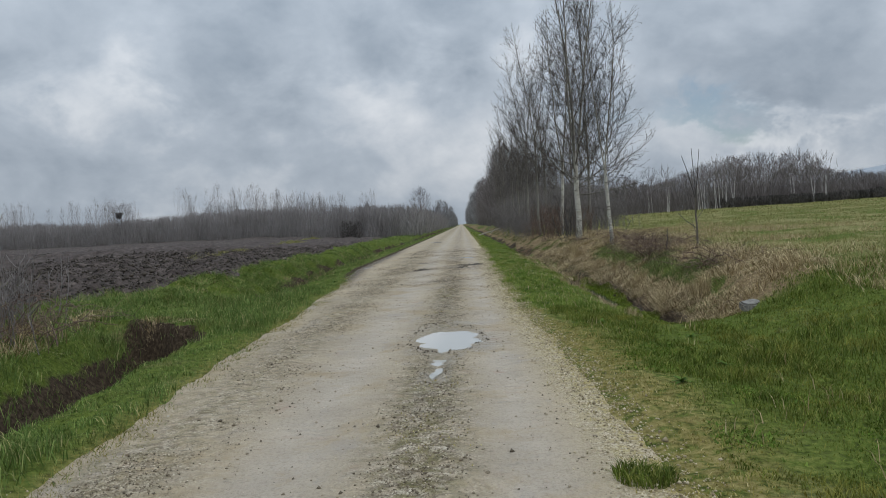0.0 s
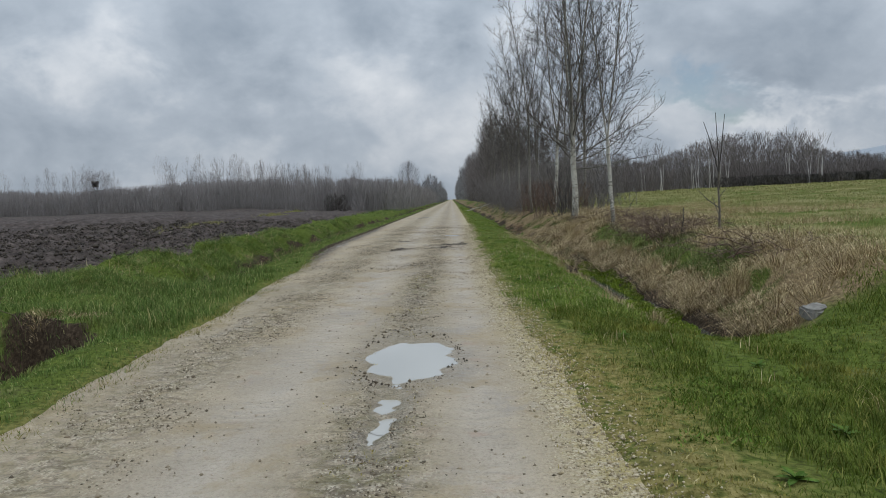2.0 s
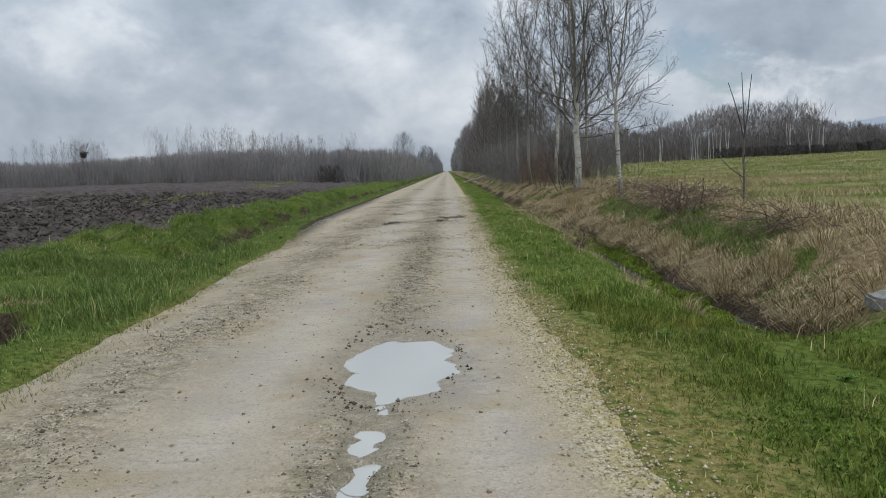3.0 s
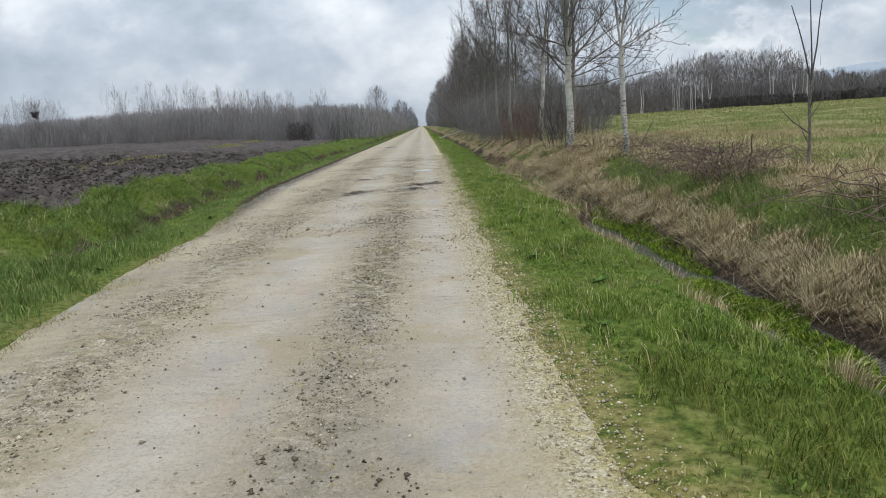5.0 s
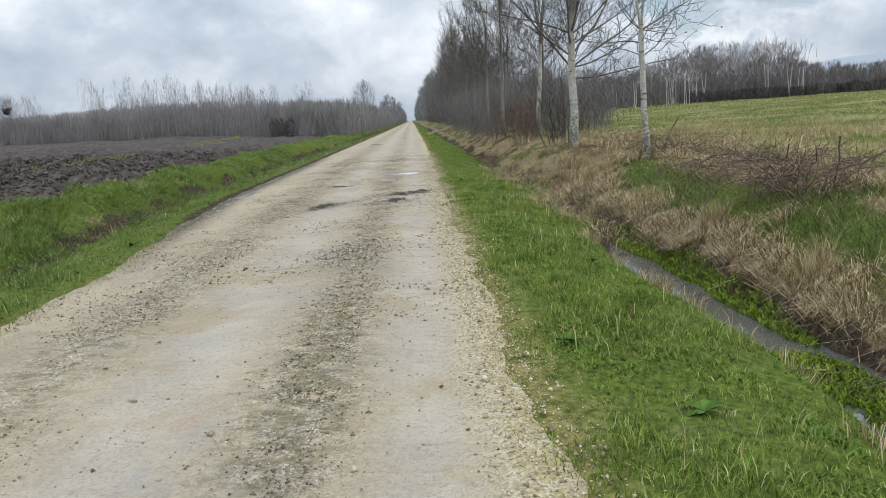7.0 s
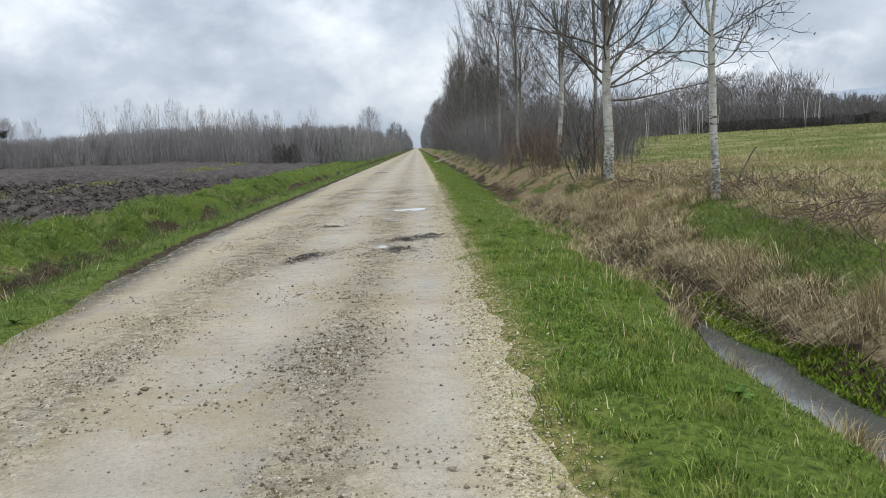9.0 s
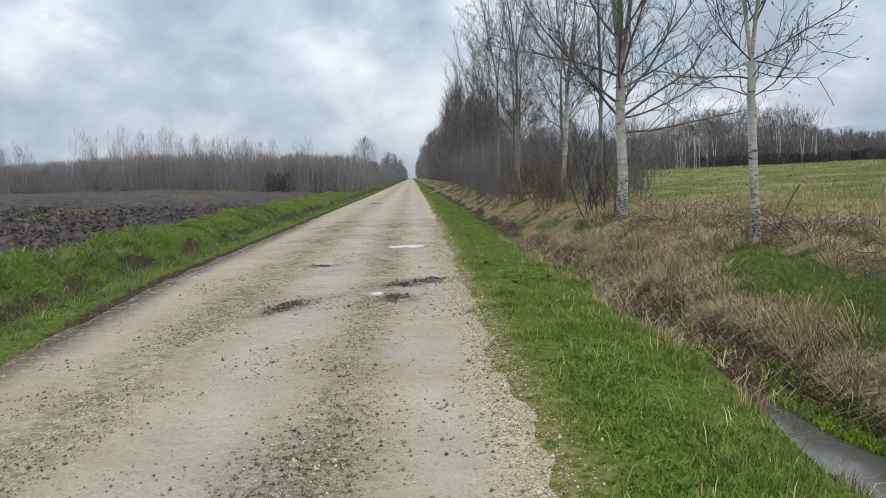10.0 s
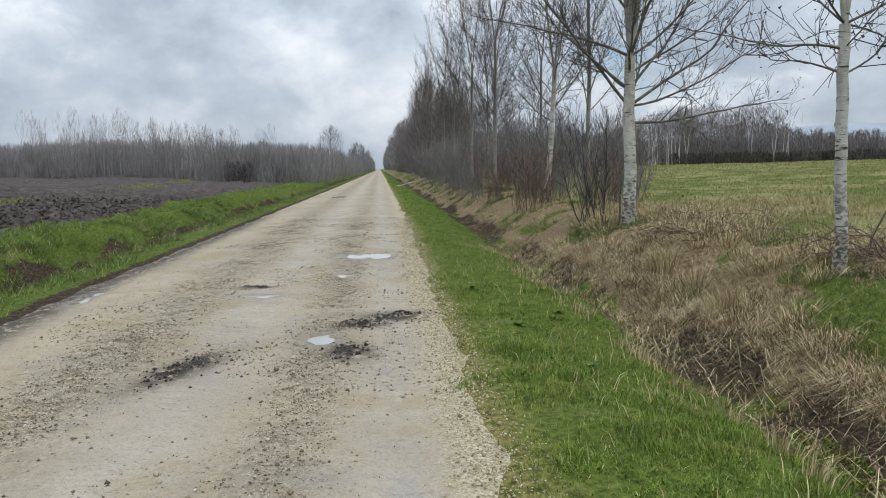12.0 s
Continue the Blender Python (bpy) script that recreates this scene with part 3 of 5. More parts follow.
def road_masks(x, y):
    wob = 0.12 * fbm(y, 0 * y, 0.4, 3, 52)
    mud, damp = 0 * x, 0 * x
    for mx, my, a, b, turn in MUDS:
        c2, s2 = math.cos(radians(turn)), math.sin(radians(turn))
        mud = mud + 1.3 * np.exp(-0.8 * ((((x - mx) * c2 + (y - my) * s2) / a) ** 2 + ((-(x - mx) * s2 + (y - my) * c2) / b) ** 2))
    for px, py, rx, ry, depth, level in PUDDLES:
        d = np.hypot((x - px) / (rx + 0.04), (y - py) / (ry + 0.08)) + 0.5 * fbm(x, y, 3.2, 3, 77)
        damp = damp + sstep(d, 1.5, 0.9)
    patch = np.exp(-(((x + 0.5) / 0.38) ** 2) - ((y - 17.7) / 0.8) ** 2)
    damp = damp + 0.8 * patch + 0.45 * np.exp(-(((x + 0.42) / 0.22) ** 2)) * sstep(fbm(x, y, 1.2, 3, 97), -0.15, 0.2) + 0.8 * np.exp(-(((x + 0.45) / 0.2) ** 2) - ((y - 12.0) / 0.7) ** 2)
    left_mud = np.exp(-((x - left_edge(y) - 0.1) / 0.28) ** 2) * sstep(y, 16, 22) * sstep(y, 48, 36)
    centre = np.exp(-(((x + 0.42 + wob) / 0.30) ** 2)) * (0.5 + 0.7 * sstep(vnoise(x * 0, y, 0.35, 71), -0.2, 0.3))
    left_lane = np.exp(-(((x + 2.15 + wob) / 0.42) ** 2))
    right = np.exp(-(((x - right_edge(y) + 0.10) / 0.20) ** 2))
    return {"mud": mud + 0.9 * left_mud, "damp": damp, "moss": 0.65 * centre * sstep(y, 40, 14) + 0.35 * left_lane + 0.25 * np.exp(-((x - left_edge(y) - 0.1) / 0.3) ** 2) * sstep(y, 20, 14),
            "gravel": np.maximum(np.maximum(centre * 0.95, left_lane * 0.75), patch), "shoulder": right,
            "straw": np.exp(-((x - right_edge(y) - 0.05) / 0.26) ** 2) * (0.3 + 0.7 * sstep(y, 22, 9)),
            "track": np.exp(-(((x - 0.22) / 0.25) ** 2)) + np.exp(-(((x + 1.25) / 0.36) ** 2))}


def bank_green(x, y):
    """Where the face of the ditch bank is green rather than matted with dead grass."""
    ragged = 0.55 * fbm(x, y, 1.3, 3, 54)
    face = sstep(y + 3 * ragged, 12.0, 13.6) * sstep(y + 3 * ragged, 24.4, 22.4) * np.exp(-(((x - 4.15 + 0.3 * ragged) / 0.46) ** 4))
    tail = 0.75 * sstep(ragged, 0.0, 0.10) * sstep(x, 3.45, 3.75) * sstep(y, 11, 12)
    return np.clip(face + tail + np.exp(-((y - 29.3) / 0.9) ** 2 - ((x - 5.2) / 0.6) ** 2), 0, 1)


def right_masks(x, y):
    k = sstep(y, 9.4, 10.8)
    rest = 0.35 * np.exp(-((x - 4.6) / 2.2) ** 2) * sstep(y, 9, 14)
    bank_dead = sstep(x, 3.1, 3.4) * sstep(x, 6.5, 4.6) * k
    green_patch = bank_green(x, y)
    earth = np.exp(-(((x - 3.15) / 0.45) ** 2)) * k
    return {"dead": bank_dead * 0.62 + rest - green_patch * 0.8, "straw": 0.75 * sstep(x, 4.6, 7.0) * sstep(y, 8, 14), "earth": earth * (1.15 - sstep(y, 19.5, 22.5) * (0.45 + 0.9 * fbm(x, y, 0.9, 3, 115))),
            "edge": np.exp(-((x - right_edge(y)) / 0.22) ** 2) + 1.0 * np.exp(-((x - 1.2) / 0.42) ** 2) * sstep(y, 12, 7)}


def left_masks(x, y):
    d = left_edge(y) - x
    near = left_hole(x, y - 0.25)
    far = sstep(y, 15, 18)
    earth = near * np.exp(-(((d - 1.85) / 0.80) ** 4)) * 1.5 + far * (0.85 + 0.8 * sstep(fbm(x, y, 0.7, 3, 97), 0.0, 0.25)) * np.exp(-(((d - 1.75) / 0.5) ** 2)) + 0.9 * np.exp(-(((d - 0.0) / 0.22) ** 2)) * sstep(y, 14, 26)
    return {"dead": near * sstep(d, 2.9, 3.6) * 0.7 + far * 0.25 * np.exp(-(((d - 2.0) / 0.8) ** 2)), "earth": earth, "edge": 0.6 * np.exp(-((d / 0.15) ** 2)) * sstep(y, 19, 14)}


def spread(a, b, n):
    return a[:, None] + (b - a)[:, None] * np.linspace(0, 1, n)[None]


def cols_right(y):
    a = right_wob(y)
    near = spread(a, np.full_like(a, 5.6), 56)
    out = np.concatenate([5.6 + np.cumsum(np.geomspace(0.12, 5, 40)), [150, 260, 600]])
    return np.concatenate([near, np.repeat(out[None], len(y), 0)], 1)


def cols_field(y):
    b = field_edge(y)
    off = np.concatenate([[0], np.cumsum(np.geomspace(0.09, 6.0, 85)), [260, 400, 700]])[::-1]
    return b[:, None] - off[None]


def edge_blend(f, line, other):
    """Heights of a sheet that meet the road's own height on their common line."""
    rows = np.concatenate([Y_ROWS, [9000.0]])
    step = road_z(line(rows), rows) - f(line(rows), rows)
    return lambda x, y: f(x, y) + np.interp(y, rows, step) * np.exp(-np.abs(x - line(y)) / 0.12)


right_land, left_land = edge_blend(right_z, right_wob, road_z), edge_blend(left_z, left_wob, road_z)
field_land = lambda x, y: field_z(x, y) + (left_land(field_edge(y), y) - field_z(field_edge(y), y)) * np.exp(-np.abs(x - field_edge(y)) / 0.2)


def land(x, y):
    """The height of the land under any point."""
    x, y = np.broadcast_arrays(np.asarray(x, float), np.asarray(y, float))
    shape, x, y = x.shape, x.ravel(), y.ravel()
    z = np.zeros_like(x)
    r, m, g = x > right_wob(y), x > left_wob(y), x > field_edge(y)
    for use, f in ((r, right_land), (m & ~r, road_z), (g & ~m, left_land), (~g, field_land)):
        if use.any():
            z[use] = f(x[use], y[use])
    return z.reshape(shape)


road = tagged(strip_sheet("road", lambda y: spread(left_wob(y), right_wob(y), 78), road_z, ROAD, road_masks),
              "pale sandy gravel track with wheel ruts, potholes and a mossy centre strip", "road", kind="structure")
ground = tagged(strip_sheet("ground", cols_right, right_land, TURF, right_masks), "grassy verge, ditch and meadow beside the gravel track", "ground", kind="structure")
tagged(strip_sheet("ground_verge", lambda y: spread(field_edge(y), left_wob(y), 52), left_land, TURF, left_masks), "uneven green verge with a shallow ditch beside the track", "ground", kind="structure")
tagged(strip_sheet("ground_ploughed", cols_field, field_land, PLOUGH, lambda x, y: {}), "dark brown ploughed field with broken clods and furrows", "field", kind="structure")


# ---- water ----
def water_sheet(name, x, y, rx, ry, z, material, label):
    n = 40
    a = np.linspace(0, 2 * np.pi, n, endpoint=False)
    v = np.concatenate([[[0, 0, 0]], np.stack([rx * np.cos(a), ry * np.sin(a), 0 * a], 1)])
    t = [(0, 1 + i, 1 + (i + 1) % n) for i in range(n)]
    ob = new(name, to_mesh(name, v, None, t, material))
    ob.location = (x, y, z)
    return tagged(ob, label, "puddle", kind="structure")


for px, py, rx, ry, depth, level in PUDDLES:
    water_sheet("puddle", px, py, rx * 1.5, ry * 1.4, level, WATER, "shallow rain puddle reflecting the sky on the gravel track")
water_sheet("ditch_water", 3.0, 15.0, 1.0, 6.6, -0.53, DITCH_WATER, "narrow strip of dark still water in the ditch")

# ---- grass ----


def blades(name, x, y, height, width, lean, material, label, z=None, droop=0.0, bias=(0.0, 0.0), plain=False):
    """Thin bent blades that stand on the land at the places given."""
    n = len(x)
    z = land(x, y) - 0.01 if z is None else z
    a = rng.uniform(0, 2 * np.pi, n)
    b = rng.uniform(0, 2 * np.pi, n)
    h = height * rng.uniform(0.55, 1.25, n)
    w = width * rng.uniform(0.7, 1.3, n)
    lx, ly = lean * np.cos(b) * rng.uniform(0.2, 1, n) + bias[0], lean * np.sin(b) * rng.uniform(0.2, 1, n) + bias[1]
    side = np.stack([np.cos(a), np.sin(a), 0 * a], 1) * (w / 2)[:, None]
    root = np.stack([x, y, z], 1)
    m1 = root + np.stack([0.35 * lx * h, 0.35 * ly * h, 0.6 * h * (1 - 0.3 * droop)], 1)
    tip = root + np.stack([lx * h, ly * h, h * (1 - 0.2 * np.hypot(lx, ly)) * (1 - droop)], 1)
    if plain:
        ob = new(name, to_mesh(name, np.stack([root - side, root + side, tip], 1).reshape(-1, 3), None, np.arange(3 * n).reshape(-1, 3), material))
        return tagged(ob, label, "grass", kind="stuff")
    v = np.stack([root - side, root + side, m1 + side * 0.75, m1 - side * 0.75, tip], 1).reshape(-1, 3)
    i = np.arange(n)[:, None] * 5
    ob = new(name, to_mesh(name, v, i + np.array([[0, 1, 2, 3]]), i + np.array([[3, 2, 4]]), material))
    return tagged(ob, label, "grass", kind="stuff")


def scatter(x0, x1, y0, y1, per_m2, keep=None):
    n = int((x1 - x0) * (y1 - y0) * per_m2)
    x, y = rng.uniform(x0, x1, n), rng.uniform(y0, y1, n)
    if keep is not None:
        p = keep(x, y) > rng.uniform(0, 1, n)
        x, y = x[p], y[p]
    return x, y


def on_right(x, y):
    k = sstep(y, 9.6, 10.4)
    d = x - right_wob(y)
    e = sstep(d - 0.42 * sstep(y, 12, 7) + 0.5 * fbm(x, y, 2, 3, 40), 0.0, 0.35)
    lip = 2.71 + 0.18 * fbm(y, 0 * y, 1.4, 3, 41)
    bare = 1 - 0.85 * sstep(fbm(x, y, 1.7, 3, 42), 0.16, 0.30)
    return e * np.where(k > 0.5, sstep(x, lip + 0.02, lip - 0.2), 1.0) * bare


def on_left(x, y):
    d = left_wob(y) - x
    near = left_hole(x, y - 0.25)
    hole = 0.97 * near * np.exp(-(((d - 1.80) / 0.85) ** 6))
    far = sstep(y, 15, 18)
    e = sstep(d + 0.25 * fbm(x, y, 3, 3, 43), 0.0, 0.3)
    bare = (1 - 0.85 * sstep(fbm(x, y, 1.4, 3, 44), 0.06, 0.24) * (0.4 + 0.6 * far)) * (1 - 0.85 * far * sstep(fbm(x, y, 0.7, 3, 97), 0.0, 0.25) * np.exp(-(((d - 1.75) / 0.5) ** 2)))
    return e * (1 - hole) * sstep(x - field_edge(y), -0.3, 0.2) * bare * (1 - 0.9 * np.exp(-((d / 0.35) ** 2)) * sstep(y, 13, 26))


def tall(x, y, lo, hi, seed):
    broad_n, clump = sstep(fbm(x, y, 0.9, 3, seed), -0.3, 0.35), sstep(fbm(x, y, 4.5, 2, seed + 300), -0.1, 0.4)
    return lo + (hi - lo) * (0.45 * broad_n + 0.55 * broad_n * clump + 0.2 * clump)


GL = "short green roadside grass with yellowed patches"
for y0, y1, dens, wid in ((2.0, 11.0, 2900, 0.0055), (11.0, 26.0, 3000, 0.0055), (26.0, 45.0, 800, 0.011), (45.0, 110.0, 130, 0.03)):
    gx, gy = scatter(0.6, 3.0, y0, y1, dens, on_right)
    blades("grass", gx, gy, tall(gx, gy, 0.03, 0.11, 45), wid, 1.0, GRASS if y0 > 5 else GRASS_DARK, GL, plain=y0 > 20)
# bleached blades along the lip of the ditch and here and there in the verge
gx, gy = scatter(1.0, 2.75, 3.0, 32.0, 420, lambda x, y: on_right(x, y) * (0.12 + 0.9 * np.exp(-(((x - 2.5) / 0.28) ** 2)) * sstep(y, 11, 12.5)) * sstep(fbm(x, y, 1.8, 3, 95), -0.15, 0.25))
blades("dead_grass", gx, gy, 0.15, 0.006, 0.9, STRAW, "bleached dry blades along the lip of the ditch")
gx, gy = scatter(2.6, 9.5, 2.0, 11.6, 1300, lambda x, y: sstep(y - 1.6 * sstep(x, 3.6, 5.0), 9.9, 9.4) * (0.4 + 0.6 * sstep(x, 9.5, 6)))
blades("grass", gx, gy, tall(gx, gy, 0.04, 0.14, 46), 0.007, 1.0, GRASS_DARK, "rank green and yellowing grass on the field crossing", plain=False)
for y0, y1, dens, wid in ((2.0, 16.0, 1500, 0.0075), (16.0, 30.0, 1300, 0.009), (30.0, 55.0, 330, 0.018), (55.0, 110.0, 70, 0.04)):
    gx, gy = scatter(-9.6, -2.4, y0, y1, dens, on_left)
    blades("grass", gx, gy, tall(gx, gy, 0.03, 0.21, 48), wid, 0.9, GRASS_MID, "green grass on the uneven verge and ditch side", plain=y0 > 10)
gx, gy = scatter(-8.4, -4.2, 15.0, 40.0, 60, lambda x, y: on_left(x, y) * sstep(fbm(x, y, 1.3, 3, 98), -0.05, 0.25))
blades("dead_grass", gx, gy, 0.2, 0.009, 0.9, STRAW, "pale dry blades on the uneven verge", plain=True)
gx, gy = scatter(1.0, 2.6, 4.0, 26.0, 2600, lambda x, y: on_right(x, y) * sstep(fbm(x, y, 1.5, 3, 111), 0.02, 0.2))
blades("clover", gx, gy, 0.035, 0.024, 1.5, CLOVER, "low leafy clover patches in the verge grass", plain=True)
cx, cy = scatter(2.25, 2.6, 10.5, 25.0, 4.0)
i = np.repeat(np.arange(len(cx)), 60)
ox, oy = rng.normal(0, 0.5, len(i)), rng.normal(0, 0.5, len(i))
blades("dead_grass", cx[i] + 0.09 * ox, cy[i] + 0.13 * oy, 0.19 * rng.uniform(0.6, 1.2, len(cx))[i], 0.006, 0.4, STRAW, "bleached tufts on the lip of the ditch", droop=0.15, bias=(0.5 * ox + 0.25, 0.5 * oy - 0.15))
cx, cy = scatter(-7.6, -4.1, 14.5, 52.0, 4.5, lambda x, y: on_left(x, y) * sstep(left_edge(y) - x, 0.5, 1.0))
i = np.repeat(np.arange(len(cx)), 90)
ox, oy = rng.normal(0, 0.5, len(i)), rng.normal(0, 0.5, len(i))
blades("grass", cx[i] + 0.24 * ox, cy[i] + 0.24 * oy, 0.34 * rng.uniform(0.5, 1.2, len(cx))[i], 0.010, 0.5, GRASS_MID, "shaggy green hummocks on the far verge", droop=0.4, bias=(0.9 * ox + 0.3, 0.9 * oy - 0.15), plain=True)
# yellowed short growth along the right edge of the gravel
gx, gy = scatter(0.55, 1.6, 2.5, 26.0, 1500, lambda x, y: np.exp(-((x - right_edge(y) - 0.18) / 0.28) ** 2) * sstep(fbm(x, y, 2.2, 3, 49), -0.2, 0.2) * (0.25 + 0.75 * sstep(y, 17, 8)))
blades("grass", gx, gy, 0.035, 0.007, 1.1, YELLOW, "short straw-yellow grass creeping over the gravel edge")
gx, gy = scatter(-3.8, -2.0, 2.5, 30.0, 1500, lambda x, y: np.exp(-((x - left_edge(y) - 0.05) / 0.16) ** 2) * sstep(fbm(x, y, 2.2, 3, 119), -0.2, 0.25) * sstep(y, 24, 17))
blades("grass", gx, gy, 0.045, 0.007, 1.1, SHOULDER, "thin yellow-green grass creeping onto the gravel", plain=True)
gx, gy = scatter(-3.8, -2.0, 2.5, 24.0, 900, lambda x, y: np.exp(-((x - left_edge(y)) / 0.12) ** 2) * sstep(fbm(x, y, 2.6, 3, 120), -0.1, 0.25))
blades("grass", gx, gy, 0.06, 0.006, 1.0, GRASS_MID, "sparse green blades along the gravel edge", plain=True)
gx, gy = scatter(0.9, 1.9, 2.5, 12.0, 3600, lambda x, y: np.exp(-((x - 1.28) / 0.30) ** 2) * sstep(fbm(x, y, 1.6, 3, 118), -0.25, 0.1) * sstep(y, 12, 8))
blades("moss", gx, gy, 0.024, 0.011, 1.3, SHOULDER, "yellow-green mossy growth on the stony shoulder", plain=True)
# moss and weeds on the centre strip
gx, gy = scatter(-0.85, 0.05, 4.0, 20.0, 500, lambda x, y: np.exp(-(((x + 0.42) / 0.25) ** 2)) * sstep(fbm(x, y, 1.9, 3, 50), 0.08, 0.3))
blades("moss", gx, gy, 0.016, 0.009, 1.2, YELLOW, "low mossy weeds between the wheel tracks", z=land(gx, gy) - 0.003)


def on_bank(x, y):
    k = sstep(y, 9.8, 11.0)
    patch = bank_green(x, y)
    foot = np.where(y > 20.5, 3.38, 3.46)
    return k * sstep(x, foot, foot + 0.3) * sstep(x, 7.5, 5.0) * (1 - 0.93 * patch) * (0.35 + 0.65 * sstep(fbm(x, y, 1.1, 3, 53), -0.25, 0.2))


def on_patch(x, y):
    return bank_green(x, y) * sstep(y, 11, 12)


SL = "matted tan dead grass hanging down the ditch bank"
for y0, y1, dens, wid in ((11.0, 32.0, 560, 0.0055), (32.0, 60.0, 170, 0.014), (60.0, 110.0, 40, 0.04)):
    gx, gy = scatter(2.6, 7.5, y0, y1, dens, on_bank)
    blades("dead_grass", gx, gy, tall(gx, gy, 0.06, 0.34, 55) * (0.5 + 0.5 * sstep(gx, 3.4, 4.2)), wid, 1.3, STRAW, SL, droop=0.55, bias=(-0.35, -0.1), plain=y0 > 30)
    gx, gy = scatter(3.3, 6.0, y0, y1, dens * 4.0, on_patch)
    blades("grass", gx, gy, tall(gx, gy, 0.06, 0.2, 96), wid, 0.9, BANK_GREEN, "dull green grass patches on the ditch bank", droop=0.15, bias=(-0.25, 0.0), plain=True)
def hanging_clumps(n, x0, x1, y0, y1, per, radius, h, label, keep=None, fall=-0.4):
    """Tussocks whose long dry blades fall outwards and down the slope."""
    cx, cy = scatter(x0, x1, y0, y1, n / ((x1 - x0) * (y1 - y0)), keep)
    size = rng.uniform(0.5, 1.3, len(cx))
    i = np.repeat(np.arange(len(cx)), per)
    ox, oy = rng.normal(0, 0.45, len(i)), rng.normal(0, 0.45, len(i))
    blades("dead_grass", cx[i] + ox * radius * size[i], cy[i] + oy * radius * size[i], h * size[i], 0.0056, 0.7, STRAW, label, droop=0.66, bias=(1.3 * ox + fall, 1.3 * oy - 0.1))


hanging_clumps(200, 3.56, 3.92, 10.6, 30.0, 120, 0.16, 0.24, "dry tussocks hanging over the foot of the bank")
hanging_clumps(330, 3.5, 5.6, 10.6, 32.0, 120, 0.17, 0.30, "dry straw-coloured tussocks matted on the bank", on_bank)
hanging_clumps(18, 2.75, 3.5, 20.5, 34.0, 60, 0.14, 0.16, "dry grass fallen into the shallow ditch")
hanging_clumps(40, 4.6, 6.4, 20.0, 33.0, 110, 0.14, 0.5, "tall pale dry grass at the meadow edge", None, 0.0)
hanging_clumps(26, -6.6, -5.9, 5.5, 12.5, 70, 0.16, 0.26, "dry tussocks hanging over the open ditch", None, 0.5)
hanging_clumps(12, -5.4, -4.5, 11.3, 12.0, 50, 0.14, 0.14, "dry tussocks at the end of the open ditch", None, 0.1)
gx, gy = scatter(2.75, 3.75, 19.5, 42.0, 900, lambda x, y: sstep(fbm(x, y, 1.1, 3, 116), -0.28, 0.15) * np.exp(-(((x - 3.25) / 0.42) ** 2)))
blades("leaf_litter", gx, gy, 0.045, 0.013, 1.6, LITTER, "brown fallen leaves and broken stalks in the ditch", droop=0.8, z=land(gx, gy) + 0.015)
gx, gy = scatter(2.8, 3.6, 19.8, 34.0, 170)
blades("dead_stalks", gx, gy, 0.26, 0.006, 2.0, STRAW, "dry stalks fallen across the ditch", droop=0.88, z=land(gx, gy) + 0.025)
gx, gy = scatter(2.6, 3.7, 20.5, 40.0, 900, lambda x, y: 0.7 * sstep(fbm(x, y, 0.8, 3, 117), 0.02, 0.2))
blades("grass", gx, gy, 0.09, 0.008, 1.0, BANK_GREEN, "green grass creeping into the shallow ditch", plain=True)
# litter of dead stalks at the foot of the bank
gx, gy = scatter(3.4, 3.9, 10.4, 30.0, 260)
blades("dead_stalks", gx, gy, 0.30, 0.006, 2.0, LITTER, "dark dead stalks lying on the foot of the bank", droop=0.85, z=land(gx, gy) + 0.03)
# meadow beyond the bank
for x0, x1, y0, y1, dens, wid, hh in ((5.0, 14.0, 8.0, 34.0, 240, 0.012, 0.10), (5.0, 40.0, 34.0, 70.0, 50, 0.035, 0.10), (14.0, 60.0, 6.0, 34.0, 40, 0.035, 0.10), (6.0, 110.0, 70.0, 115.0, 8, 0.1, 0.14)):
    gx, gy = scatter(x0, x1, y0, y1, dens, lambda x, y: 0.35 + 0.65 * sstep(fbm(x, y, 0.35, 3, 56), -0.2, 0.15))
    blades("grass", gx, gy, hh, wid, 0.8, GRASS_FIELD, "pale green meadow grass with straw-coloured patches", plain=True)
gx, gy = scatter(4.9, 14.0, 8.0, 40.0, 330, lambda x, y: sstep(fbm(x, y, 0.4, 3, 57), 0.0, 0.25) * sstep(x, 14, 8))
blades("dead_grass", gx, gy, 0.22, 0.012, 0.8, STRAW, "straw-coloured dead grass along the meadow edge", droop=0.2, plain=True)
# bright weed in the ditch
for mx, my, rx, ry in ((3.28, 19.7, 0.20, 1.0), (3.33, 18.0, 0.17, 0.9), (3.32, 16.5, 0.16, 0.8), (3.30, 15.6, 0.12, 0.5), (2.98, 14.5, 0.34, 0.55), (3.14, 13.5, 0.32, 0.6), (3.1, 12.4, 0.22, 0.6), (3.0, 21.2, 0.18, 0.5), (3.15, 11.4, 0.15, 0.5)):
    n = int(9000 * rx * ry)
    r, a = np.sqrt(rng.uniform(0, 1, n)), rng.uniform(0, 2 * np.pi, n)
    gx, gy = mx + rx * r * np.cos(a), my + ry * r * np.sin(a)
    blades("water_weed", gx, gy, 0.05, 0.016, 1.2, MOSS, "bright green weed growing in the ditch water", z=np.maximum(land(gx, gy), -0.52) - 0.005)
# grass left standing between the furrows
gx, gy = scatter(-21.0, -11.0, 18.0, 92.0, 330, lambda x, y: np.exp(-(((x + 11.9 + 0.076 * y) / 0.5) ** 2)) * sstep(vnoise(x * 0, y, 0.28, 58), -0.15, 0.1))
blades("grass", gx, gy, 0.16, 0.03, 0.8, GRASS_FIELD, "yellow-green grass tussocks left between the furrows", plain=True)
